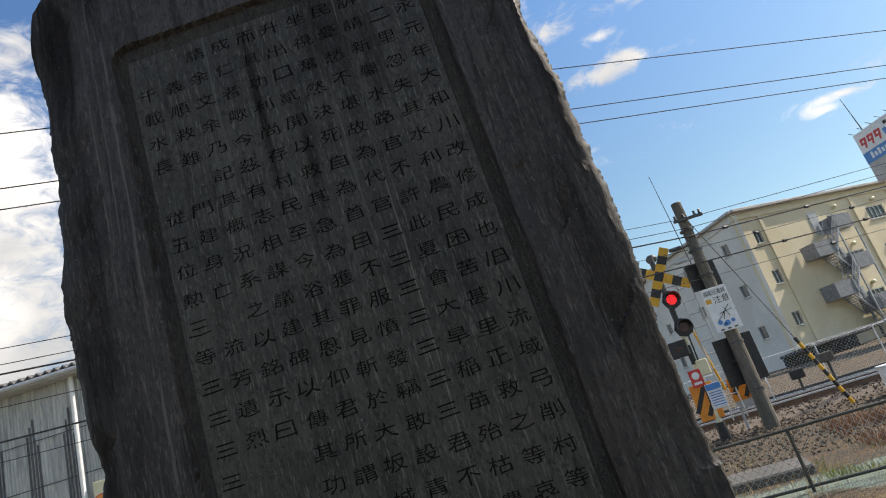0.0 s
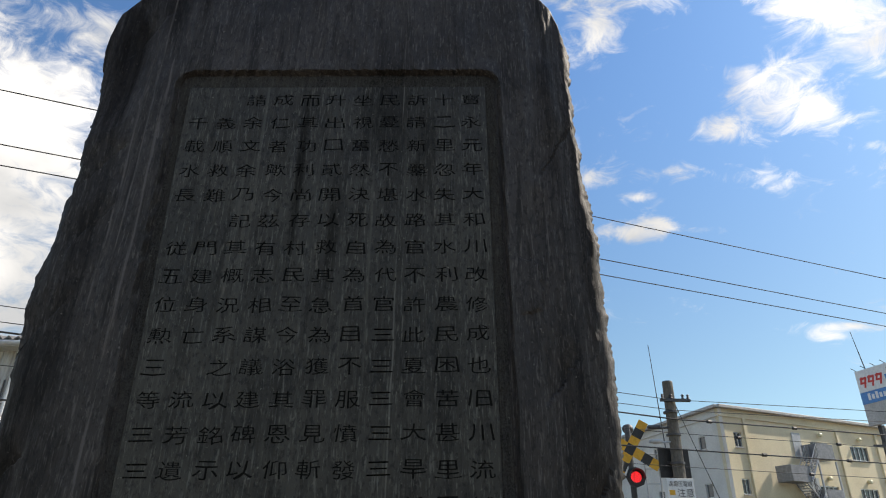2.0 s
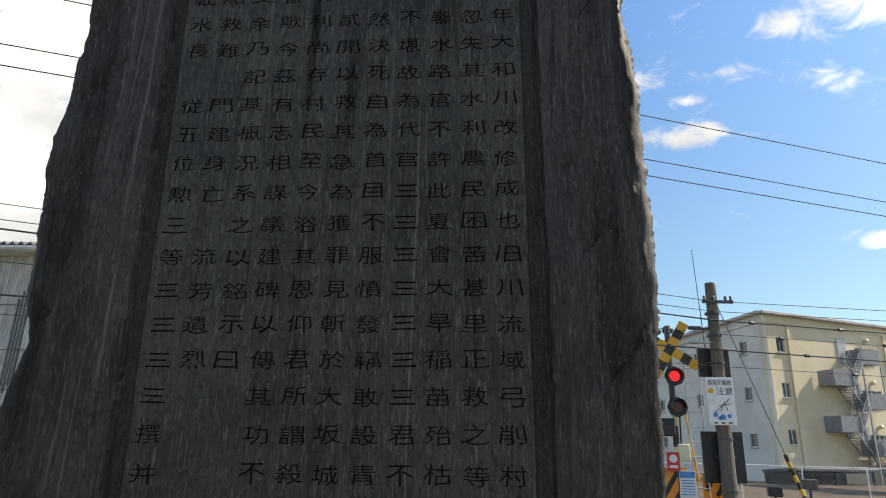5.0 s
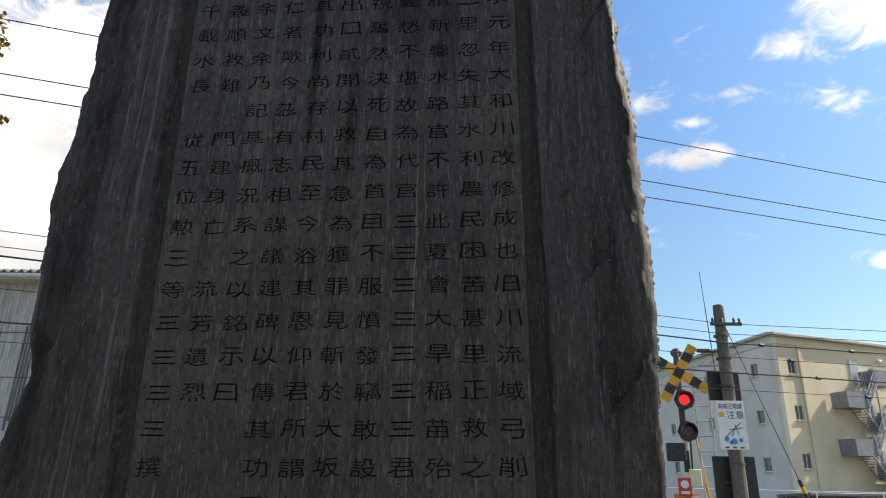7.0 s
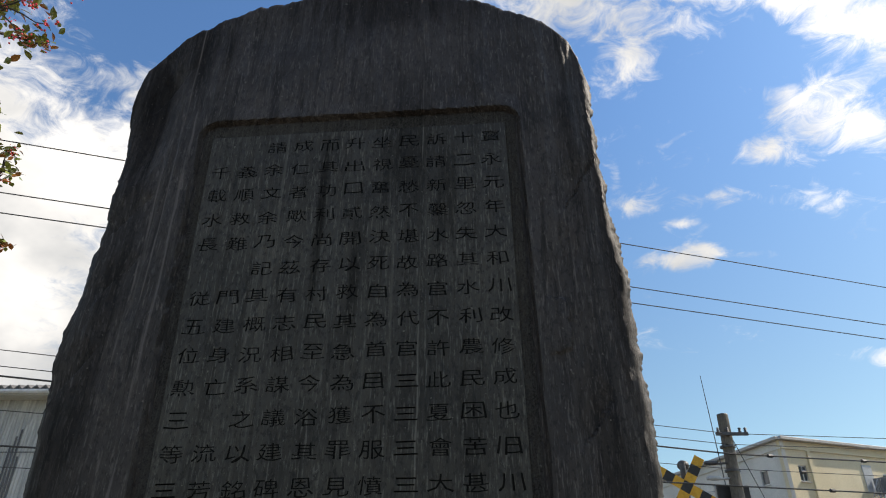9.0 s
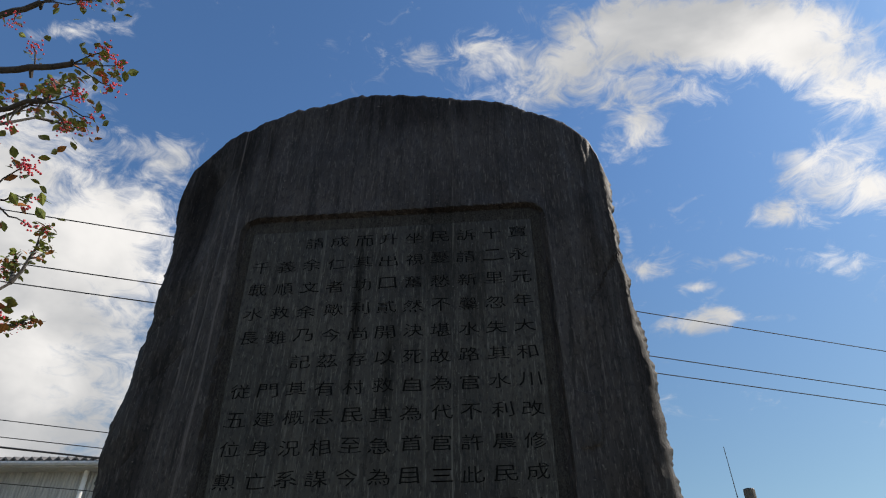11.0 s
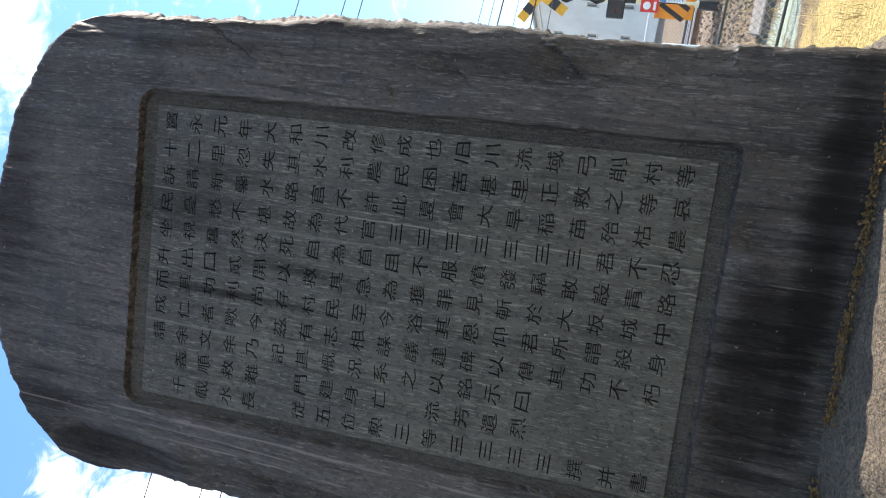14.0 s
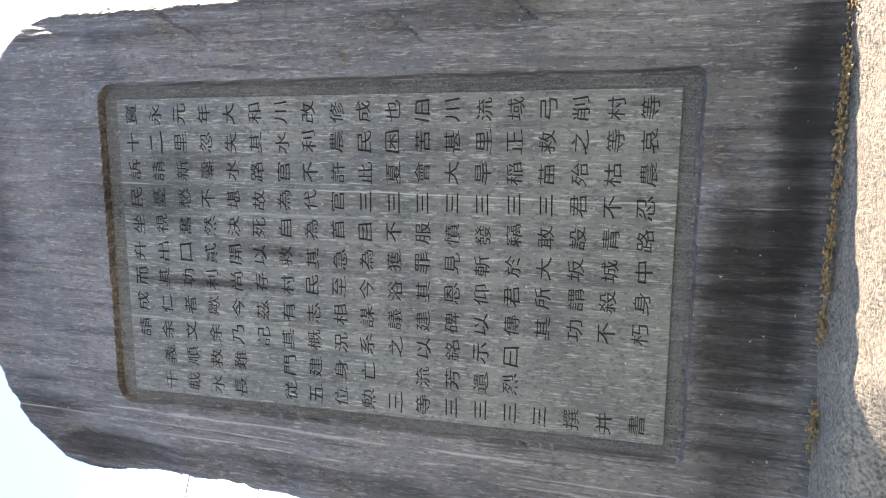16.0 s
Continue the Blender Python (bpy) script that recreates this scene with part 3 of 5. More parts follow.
for edge, x in ((left_edge, gx0), (right_edge, gx1)):
    k = len(cell_verts)
    pts = edge + ([(x, PZ0), (x, PZ1)] if x < 0 else [(x, PZ1), (x, PZ0)])
    cell_verts.extend((a, 0, b) for a, b in pts)
    cell_faces.append(tuple(range(k, k + len(pts))))
loop_pts = rim[0] + rim[1] + rim[2] + rim[3]
k = len(cell_verts)
cell_verts.extend((a, 0, b) for a, b in loop_pts)
cell_verts.extend((a, BAND, b) for a, b in loop_pts)
m = len(loop_pts)
cell_faces.extend((k + (q + 1) % m, k + q, k + q + m, k + (q + 1) % m + m) for q in range(m))
panel = raw("inscription_panel", cell_verts, cell_faces, PANEL, monument, "smooth dressed panel with carved columns of characters")
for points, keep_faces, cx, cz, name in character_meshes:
    ob = raw(name, points, keep_faces, CARVED_SHADED, panel)
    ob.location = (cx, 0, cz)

# lichen along the foot of the stone
for k in range(17):
    x = -0.80 + 1.55 * (k + random.uniform(0.1, 0.9)) / 17
    if random.random() < 0.2:
        continue
    bm = bmesh.new()
    for m in range(random.randint(60, 120)):
        r = bmesh.ops.create_icosphere(bm, subdivisions=1, radius=1.0)
        s = random.uniform(0.002, 0.0055)
        mm = Matrix.LocRotScale((x + random.gauss(0, 0.032), -0.024 - abs(random.gauss(0, 0.020)), ZB + 0.027 + abs(random.gauss(0, 0.007))), Euler((random.random(), 0, random.random() * 6)), (s * 1.5, s * 1.1, s * 0.45))
        for v in r["verts"]:
            v.co *= 1 + 0.35 * noise.noise(v.co * 2.3 + Vector((k, m, 0)))
        bmesh.ops.transform(bm, matrix=mm, verts=r["verts"])
    clump = link("lichen_clump", bm, MOSS, smooth=True)
    clump.matrix_world = STELE
    tagged(clump, "ochre lichen growing along the stone's foot", "lichen", "lichen at the foot of the stone")

# granite base
bm = bmesh.new()
bmesh.ops.create_cube(bm, size=1.0)
bmesh.ops.subdivide_edges(bm, edges=bm.edges[:], cuts=80, use_grid_fill=True)
for v in bm.verts:
    x, y, z = v.co
    q = Vector((x * 2.0, y * 1.5, z * 0.78))
    d = 0.035 * noise.noise(q * 2.4) + 0.016 * noise.noise(q * 9) + 0.010 * noise.noise(q * 27) + 0.006 * noise.noise(q * 55)
    corner = (abs(x) * 2) ** 8 + (abs(y) * 2) ** 8 + (abs(z) * 2) ** 8
    sh = (1.0 / corner) ** (1 / 8) if corner > 1 else 1.0
    v.co = Vector((q.x * sh - 0.10, q.y * sh - 0.05, q.z * sh - 0.125)) + q.normalized() * d
    if z > 0.2:
        west, fore = min(1.0, max(0.0, (-0.14 - v.co.x) / 0.24)), min(1.0, max(0.0, (-0.20 - v.co.y) / 0.20))
        v.co.z -= 0.24 * west * west * (3 - 2 * west) * fore * fore * (3 - 2 * fore)
    if z > 0.49:
        flat = math.exp(-((v.co.y - 0.1) / 0.22) ** 2)
        v.co.z = v.co.z * (1 - flat) + flat * (ZB + 0.024 + 0.4 * d)
base_stone = link("granite_base", bm, GRANITE, smooth=True)
base_stone.matrix_world = STELE
tagged(base_stone, "rough sunlit granite boulder base under the monument stone", "pedestal")

# ---- the railway behind ----
W = Vector((0.957, -0.29, 0))     # along the track
ACROSS = Vector((0.29, 0.957, 0))
TRACK = Vector((6.8, 13.9, GZ))
TURN_W = math.degrees(math.atan2(W.y, W.x))

# ballast bed
bm = bmesh.new()
for s in range(-30, 61):
    for k, (q, h) in enumerate(((-1.9, -0.01), (-1.3, 0.10), (1.3, 0.10), (1.9, -0.01))):
        p = TRACK + W * s + ACROSS * (q + 0.08 * noise.noise(Vector((s, q, 0)))) + Vector((0, 0, h))
        bm.verts.new(p)
bm.verts.ensure_lookup_table()
for s in range(90):
    for k in range(3):
        a = s * 4 + k
        bm.faces.new((bm.verts[a], bm.verts[a + 4], bm.verts[a + 5], bm.verts[a + 1]))
tagged(link("track_bed", bm, BALLAST), "brown ballast bed of a single railway track", "ballast", kind="structure")
verts, faces = [], []
for k in range(9500):
    c = TRACK + W * random.uniform(-6, 10) + ACROSS * random.uniform(-7.5, 2.0)
    q = (c - TRACK).dot(ACROSS)
    c.z = GZ + (0.11 if abs(q) < 1.3 else 0.11 - 0.18 * min(0.6, abs(q) - 1.3)) if abs(q) < 1.95 else GZ + 0.01
    s = random.uniform(0.012, 0.042)
    b = len(verts)
    rot = Euler((random.random() * 6, random.random() * 6, 0)).to_matrix()
    for d in ((1, 0, 0), (-0.9, 0.1, 0), (0, 1, 0), (0.1, -1, 0), (0, 0, 0.8), (0, 0, -0.8)):
        verts.append(c + rot @ Vector(d) * s)
    faces.extend((b + i, b + j, b + k2) for i, j, k2 in ((0, 2, 4), (2, 1, 4), (1, 3, 4), (3, 0, 4), (2, 0, 5), (1, 2, 5), (3, 1, 5), (0, 3, 5)))
tagged(raw("ballast_stones", verts, faces, BALLAST), "loose brown ballast stones along the track", "ballast", kind="stuff")
for side in (-0.56, 0.56):
    rail = thing("rail", "rusty steel rail with a polished head", "rail", "rails of the track")
    a, b = TRACK + W * -30 + ACROSS * side, TRACK + W * 60 + ACROSS * side
    m = Matrix.Rotation(radians(TURN_W), 4, "Z")
    for nm, h, wd, hh, mat in (("foot", 0.125, 0.12, 0.02, RUST), ("web", 0.18, 0.02, 0.10, RUST), ("head", 0.25, 0.065, 0.04, ALU)):
        part(nm, boxed((a + b) / 2 + Vector((0, 0, h)), (90, wd, hh), 0.004, m), mat, rail)

# utility pole with boards
pole = thing("utility_pole", "weathered concrete pole carrying warning boards beside the track", "utility pole", at=(5.41, 11.34, GZ - 0.04))
part("shaft", rodded((0, 0, 0), (0.04, 0, 4.82), 0.145, 0.105, 14), POLE, pole)
part("cap", rodded((0.04, 0, 4.815), (0.04, 0, 4.84), 0.108, 0.10, 14), DARKGREY, pole)
arm = part("crossarm", boxed((0.10, -0.14, 4.42), (0.62, 0.06, 0.06), 0.006), DARKGREY, pole)
for x in (-0.16, 0.02, 0.26, 0.37):
    bm = bmesh.new()
    for k in range(3):
        rod(bm, (x, -0.14, 4.46 + 0.03 * k), (x, -0.14, 4.48 + 0.03 * k), 0.034, 0.02, 8)
    part("insulator", bm, DARKGREY, arm)
for z in (4.2, 3.75, 3.2, 2.4, 1.75, 0.8):
    part("band", rodded((0.02, 0, z - 0.02), (0.02, 0, z + 0.02), 0.145, None, 14), DARKGREY, pole)
for z in (3.62, 3.9):
    bm = bmesh.new()
    rod(bm, (0.02, 0, z), (-0.45, -0.1, z - 0.05), 0.02, None, 6)
    box(bm, (-0.40, -0.1, z - 0.02), (0.26, 0.10, 0.07), 0.02)
    part("bracket_lamp" if z < 3.8 else "cable_bracket", bm, GREYPAINT if z < 3.8 else DARKGREY, pole)
tagged(pole, "weathered concrete pole carrying warning boards beside the track", "utility pole")
for z, wd, h in ((3.23, 0.62, 0.56), (1.42, 0.80, 0.95)):
    board = part("black_board", boxed((0.03, 0.20, z), (wd, 0.05, h), 0.008), BLACK, pole, "matt black backing board")
    part("bracket", boxed((0.03, 0.15, z), (wd * 0.5, 0.09, 0.05)), DARKGREY, board)
sign = part("notice_board", boxed((-0.05, -0.16, 2.45), (0.52, 0.015, 0.90), 0.004), WHITE, pole, "white high-voltage warning notice")
lettering("lettering", "高電圧電線", 0.45, 0.10, BLACK, sign, Matrix.Translation((-0.05, -0.170, 2.80)))
lettering("lettering", "注意", 0.32, 0.15, BLACK, sign, Matrix.Translation((0.03, -0.170, 2.64)))
part("yellow_mark", boxed((-0.23, -0.170, 2.64), (0.11, 0.004, 0.09), 0.001), YELLOW, sign)
bm = bmesh.new()
for a, b in (((-0.10, 2.22), (0.22, 2.50)), ((0.10, 2.46), (0.16, 2.26)), ((-0.02, 2.36), (0.24, 2.40)), ((0.02, 2.24), (0.10, 2.40))):
    rod(bm, (a[0] - 0.10, -0.171, a[1]), (b[0] - 0.10, -0.171, b[1]), 0.006, None, 6)
part("pictogram", bm, BLACK, sign)
bm = bmesh.new()
for x, z, r in ((-0.10, 2.19, 0.06), (0.04, 2.15, 0.07), (0.16, 2.17, 0.05), (-0.02, 2.13, 0.05)):
    rod(bm, (x - 0.08, -0.168, z), (x - 0.08, -0.172, z), r * 0.8, None, 10)
part("pictogram", bm, BLUE, sign)
bm = bmesh.new()
for x in (-0.14, 0.0, 0.14):
    box(bm, (-0.05 + x, -0.170, 2.04), (0.07, 0.004, 0.03))
part("small_print", bm, DARKGREY, sign)

# guy wire with its striped guard
guy = thing("guy_wire", "steel guy wire with a black and yellow striped guard", "guy wire")
gtop, gfoot = Vector((5.45, 11.3, 4.06)), Vector((6.87, 11.03, GZ))
part("wire", rodded(gfoot, gtop, 0.008, None, 6), CABLE, guy)
up = (gtop - gfoot).normalized()
for k in range(12):
    part("stripe", rodded(gfoot + up * (0.02 + 0.125 * k), gfoot + up * (0.145 + 0.125 * k), 0.036, None, 10), BLACK if k % 2 else YELLOW, guy)

# crossing signal mast
mast = thing("crossing_signal", "railway crossing signal with striped cross, red lamps and bell", "crossing signal", at=(4.62, 11.74, GZ), turn=-8)
for k in range(9):
    part("mast_section", rodded((0, 0, 0.35 + 0.40 * k), (0, 0, 0.75 + 0.40 * k), 0.06, None, 12), (CREAM, BLACK)[k % 2] if k < 6 else DARKGREY, mast)
part("foot", rodded((0, 0, 0), (0, 0, 0.36), 0.11, 0.10, 12), BLACK, mast)
cross = None
for turn in (46, -46):
    for k in range(7):
        L = 1.28 / 7
        m = Matrix.Rotation(radians(turn - 13), 4, "Y")
        c = m @ Vector((-0.64 + L * (k + 0.5), 0, 0))
        bm = boxed(c + Vector((0, -0.10 - (0.004 if turn > 0 else 0), 3.46)), (L, 0.012, 0.20), 0.0, m)
        part("cross_stripe", bm, BLACK if k % 2 else YELLOW, mast)
part("cross_bracket", boxed((0, -0.05, 3.46), (0.10, 0.10, 0.12), 0.01), DARKGREY, mast)
bm = bmesh.new()
bmesh.ops.create_uvsphere(bm, u_segments=14, v_segments=8, radius=0.12)
bmesh.ops.transform(bm, matrix=Matrix.Translation((0.03, 0.10, 3.90)) @ Matrix.Diagonal((1, 0.8, 0.85, 1)), verts=bm.verts)
part("bell", bm, DARKGREY, mast, smooth=True)
for z, lens, x in ((2.92, LAMPRED, 0.05), (2.31, LENSOFF, 0.06)):
    lamp = part("lamp_board", rodded((x, -0.13, z), (x, -0.11, z), 0.20, None, 8), BLACK, mast, "black backing plate of the lamp")
    part("lens", rodded((x, -0.155, z), (x, -0.13, z), 0.105, None, 20), lens, lamp, "lit red lamp" if lens is LAMPRED else "unlit red lamp")
    bm = bmesh.new()
    for k in range(11):
        a0, a1 = radians(-10 + 200 * k / 11), radians(-10 + 200 * (k + 1) / 11)
        q = [bm.verts.new((x + math.cos(a) * 0.145, y, z + math.sin(a) * 0.145)) for a, y in ((a0, -0.13), (a1, -0.13), (a1, -0.36), (a0, -0.36))]
        bm.faces.new(q)
    bmesh.ops.remove_doubles(bm, verts=bm.verts, dist=0.0005)
    bmesh.ops.solidify(bm, geom=bm.faces[:], thickness=0.006)
    part("hood", bm, BLACK, lamp)
    part("lamp_arm", boxed((x, -0.05, z), (0.08, 0.12, 0.06), 0.01), DARKGREY, lamp)
arrow = part("direction_box", boxed((-0.20, -0.10, 1.92), (0.36, 0.14, 0.34), 0.02), BLACK, mast, "black direction indicator box")
bm = boxed((-0.20, -0.172, 1.92), (0.16, 0.006, 0.03))
box(bm, (-0.25, -0.172, 1.92), (0.05, 0.006, 0.09))
part("arrow", bm, LENSOFF, arrow)
part("control_box", boxed((0.12, -0.02, 1.45), (0.22, 0.18, 0.32), 0.015), CREAM, mast, "cream control box")
red = part("red_plate", boxed((-0.10, -0.10, 1.28), (0.24, 0.02, 0.34), 0.004), RED, mast, "red emergency plate")
part("ring", rodded((-0.10, -0.112, 1.33), (-0.10, -0.118, 1.33), 0.075, None, 16), WHITE, red)
part("small_print", boxed((-0.10, -0.112, 1.18), (0.16, 0.004, 0.05)), WHITE, red)
note = part("blue_notice", boxed((0.13, -0.12, 0.86), (0.30, 0.02, 0.50), 0.004), WHITE, mast, "white and blue notice plate")
part("header", boxed((0.13, -0.133, 1.04), (0.29, 0.004, 0.12)), BLUE, note)
for k in range(6):
    part("text_bar", boxed((0.13, -0.133, 0.93 - 0.05 * k), (0.24, 0.004, 0.018)), BLUE, note)
for x, y, z, wd, h in ((-0.08, -0.04, 0.80, 0.46, 0.72), (0.80, 0.55, 0.85, 0.52, 0.50)):
    plate = part("striped_plate", boxed((x, y, z), (wd, 0.02, h), 0.004), ORANGE, mast, "orange plate with black slanted stripes")
    for k in (-1, 1):
        bm = boxed((x + k * 0.10, y - 0.013, z - k * 0.05), (0.09, 0.004, h * 0.75), 0, Matrix.Rotation(radians(32), 4, "Y"))
        part("stripe", bm, BLACK, plate)
gate = part("gate_machine", boxed((0.80, 0.68, 0.75), (0.42, 0.22, 0.62), 0.02), GREYPAINT, mast, "grey gate machine on its posts")
for x in (0.62, 0.98):
    part("leg", rodded((x, 0.68, 0), (x, 0.68, 1.3), 0.03, None, 8), GREYPAINT, gate)
part("barrier_arm", rodded((0.45, 0.45, 0.9), (0.30, 0.40, 2.2), 0.03, 0.02, 8), YELLOW, gate)
ladder = part("ladder", rodded((0.30, 0.14, 0.3), (0.30, 0.14, 3.5), 0.016, None, 6), GREYPAINT, mast, "thin steel ladder")
part("rail", rodded((0.58, 0.14, 0.3), (0.58, 0.14, 3.5), 0.016, None, 6), GREYPAINT, ladder)
for k in range(11):
    part("rung", rodded((0.30, 0.14, 0.5 + 0.29 * k), (0.58, 0.14, 0.5 + 0.29 * k), 0.012, None, 6), GREYPAINT, ladder)
part("cable", rodded((0.07, -0.08, 1.3), (0.10, -0.06, 2.3), 0.018, None, 6), CABLE, mast)

# relay box and track-side boxes
relay = thing("relay_box", "white trackside cabinet with short black lettering", "cabinet", at=(7.62, 10.6, GZ), turn=-14)
part("body", boxed((0, 0, 0.26), (0.50, 0.30, 0.46), 0.012), WHITE, relay)
part("lid", boxed((0, 0, 0.50), (0.54, 0.34, 0.035), 0.008), WHITE, relay)
part("plinth", boxed((0, 0, 0.03), (0.46, 0.26, 0.06)), CONCRETE, relay)
lettering("lettering", "RP", 0.13, 0.085, BLACK, relay, Matrix.Translation((-0.10, -0.155, 0.39)))
part("number_bar", boxed((-0.08, -0.152, 0.26), (0.16, 0.004, 0.03)), DARKGREY, relay)
for s, h, big in ((0.9, 0.55, 0.34), (1.7, 0.75, 0.36), (6.0, 0.6, 0.30)):
    p = TRACK + W * s + ACROSS * 2.3
    t2 = thing("track_instrument", "small dark lineside instrument box on a post", "signal box", "lineside instruments", at=(p.x, p.y, GZ), turn=TURN_W)
    part("post", rodded((0, 0, 0), (0, 0, h), 0.035, None, 8), DARKGREY, t2)
    part("case", boxed((0, 0, h + 0.06), (big, 0.22, 0.24), 0.02), (BLACK if s < 1 else POLE if s < 3 else GREYPAINT), t2)

# ---- fences ----
def mesh_fence(name, label, start, along, posts, gap, height, post_mat, rail_mat, wire_mat, pitch, lean=0.0, mid=False):
    fence = thing(name, label, "fence")
    a, d = Vector(start), Vector(along).normalized()
    for k in range(posts):
        p = a + d * gap * k
        part("post", rodded(p, p + Vector((0, 0, height)), 0.018, None, 8), post_mat, fence)
    b = a + d * gap * (posts - 1)
    for h in ((height, 0.03, height / 2) if mid else (height, 0.05)):
        part("rail", rodded(a + Vector((0, 0, h)), b + Vector((0, 0, h)), 0.015, None, 8), rail_mat, fence)
    verts, faces = [], []
    length, low = gap * (posts - 1), 0.05
    run = height - low
    side = Vector((-d.y, d.x, 0)) * 0.002
    k = -run
    while k < length:
        for sgn in (1, -1):
            s0, s1, h0, h1 = k, k + run, (low if sgn > 0 else height), (height if sgn > 0 else low)
            t0, t1 = max(0.0, -s0 / run), min(1.0, (length - s0) / run)
            p, q = a + d * (s0 + run * t0) + Vector((0, 0, h0 + (h1 - h0) * t0)), a + d * (s0 + run * t1) + Vector((0, 0, h0 + (h1 - h0) * t1))
            up = (q - p).normalized().cross(side).normalized() * 0.002
            m = len(verts)
            for e in (p, q):
                verts.extend((e + side, e - side * 0.5 + up, e - side * 0.5 - up))
            faces.extend(((m, m + 1, m + 4, m + 3), (m + 1, m + 2, m + 5, m + 4), (m + 2, m, m + 3, m + 5)))
        k += pitch
    raw("wire_mesh", verts, faces, wire_mat, fence, "diamond wire mesh")
    return fence


near = Vector((3.0, 4.95, GZ))
mesh_fence("trackside_fence", "low wire-mesh fence with dark rail and posts", near - W * 1.15, W, 9, 1.15, 0.59, FENCEDARK, FENCEDARK, WIRE, 0.075)
mesh_fence("pale_mesh_fence", "pale blue-grey wire-mesh fence panel", (0.75, 7.9, GZ), W, 3, 1.0, 1.05, FENCEBLUE, FENCEBLUE, FENCEBLUE, 0.09)
far = Vector((8.5, 18.2, GZ))
mesh_fence("factory_fence", "white-painted wire-mesh factory fence beyond the track", far - W * 6.4, W, 18, 1.6, 1.22, WHITE, WHITE, WHITE, 0.11)
kerb = boxed(far + W * 7 + Vector((0, 0.1, 0.06)), (28, 0.2, 0.16), 0.01, Matrix.Rotation(radians(TURN_W), 4, "Z"))
tagged(link("kerb", kerb, CONCRETE), "concrete footing under the factory fence", "kerb", kind="structure")
slab_p = near + W * -0.3 + ACROSS * 1.3
tagged(link("concrete_slab", boxed(slab_p + Vector((0, 0, 0.03)), (1.0, 0.8, 0.14), 0.02, Matrix.Rotation(radians(TURN_W), 4, "Z")), CONCRETE), "low concrete slab behind the mesh fence", "slab")


def tuft(name, label, mat, count, centre_of, height, group):
    verts, faces = [], []
    for k in range(count):
        c = centre_of()
        h = height * random.uniform(0.5, 1.2)
        a = random.random() * 6.28
        lean_by = Vector((math.cos(a), math.sin(a), 0)) * h * random.uniform(0.1, 0.7)
        wv = Vector((-math.sin(a), math.cos(a), 0)) * min(0.006, h * 0.03)
        m = len(verts)
        verts.extend((c - wv, c + wv, c + lean_by * 0.4 + wv * 0.7 + Vector((0, 0, h * 0.6)), c + lean_by * 0.4 - wv * 0.7 + Vector((0, 0, h * 0.6)), c + lean_by + Vector((0, 0, h))))
        faces.extend(((m, m + 1, m + 2, m + 3), (m + 3, m + 2, m + 4)))
    return tagged(raw(name, verts, faces, mat), label, "grass", kind="stuff")


def strip(lo, hi, q0, q1, clump=0.25):
    def pick():
        while True:
            p = near + W * random.uniform(lo, hi) + ACROSS * random.uniform(q0, q1)
            if noise.noise(p * 1.3) > clump * random.random() * 2 - 0.1:
                return p
    return pick


tuft("dry_grass", "dry straw-coloured grass by the fence", DRYGRASS, 6500, strip(-3, 9, -2.5, 3.2), 0.09, "")
tuft("russet_weeds", "russet dried weeds beside the track", RUSTGRASS, 9000, strip(0.9, 9, 0.5, 4.6, 0.1), 0.17, "")
tuft("green_weeds", "bright green weeds by the fence", GREENGRASS, 2200, strip(0.2, 6, 0.2, 1.6, 0.9), 0.07, "")
tuft("yellow_grass", "short yellowed grass on the open ground", DRYGRASS, 4000, strip(-4, 3, -4.2, -0.4), 0.05, "")

# ---- factory building ----
C = Vector((22.02, 44.3, 0))
U, V = Vector((0.927, 0.375, 0)).normalized(), Vector((-0.196, 0.98, 0)).normalized()
NF = Vector((U.y, -U.x, 0))
NL = Vector((-V.y, V.x, 0))
TURN_U = math.degrees(math.atan2(U.y, U.x))
TURN_V = math.degrees(math.atan2(V.y, V.x))
factory = thing("factory_building", "four-storey cream factory building with outside fire stairs", "building")
LU, LV, TOPZ = 46.0, 26.0, 11.05


def holed_wall(origin, along, normal, length, z0, z1, holes, thick=0.3):
    """A wall with real window openings; holes: (s0, s1, z0, z1)."""
    bm = bmesh.new()
    ss = sorted({0.0, length, *(h[0] for h in holes), *(h[1] for h in holes)})
    zs = sorted({z0, z1, *(h[2] for h in holes), *(h[3] for h in holes)})
    grid = {}

    def at(i, j):
        if (i, j) not in grid:
            p = origin + along * ss[i]
            grid[i, j] = bm.verts.new((p.x, p.y, zs[j]))
        return grid[i, j]
    for i in range(len(ss) - 1):
        for j in range(len(zs) - 1):
            sc, zc = (ss[i] + ss[i + 1]) / 2, (zs[j] + zs[j + 1]) / 2
            if not any(h[0] < sc < h[1] and h[2] < zc < h[3] for h in holes):
                bm.faces.new((at(i, j), at(i + 1, j), at(i + 1, j + 1), at(i, j + 1)))
    faces0 = bm.faces[:]
    r = bmesh.ops.extrude_face_region(bm, geom=faces0)
    bmesh.ops.translate(bm, vec=-normal * thick, verts=[e for e in r["geom"] if isinstance(e, bmesh.types.BMVert)])
    bmesh.ops.recalc_face_normals(bm, faces=bm.faces[:])
    return bm


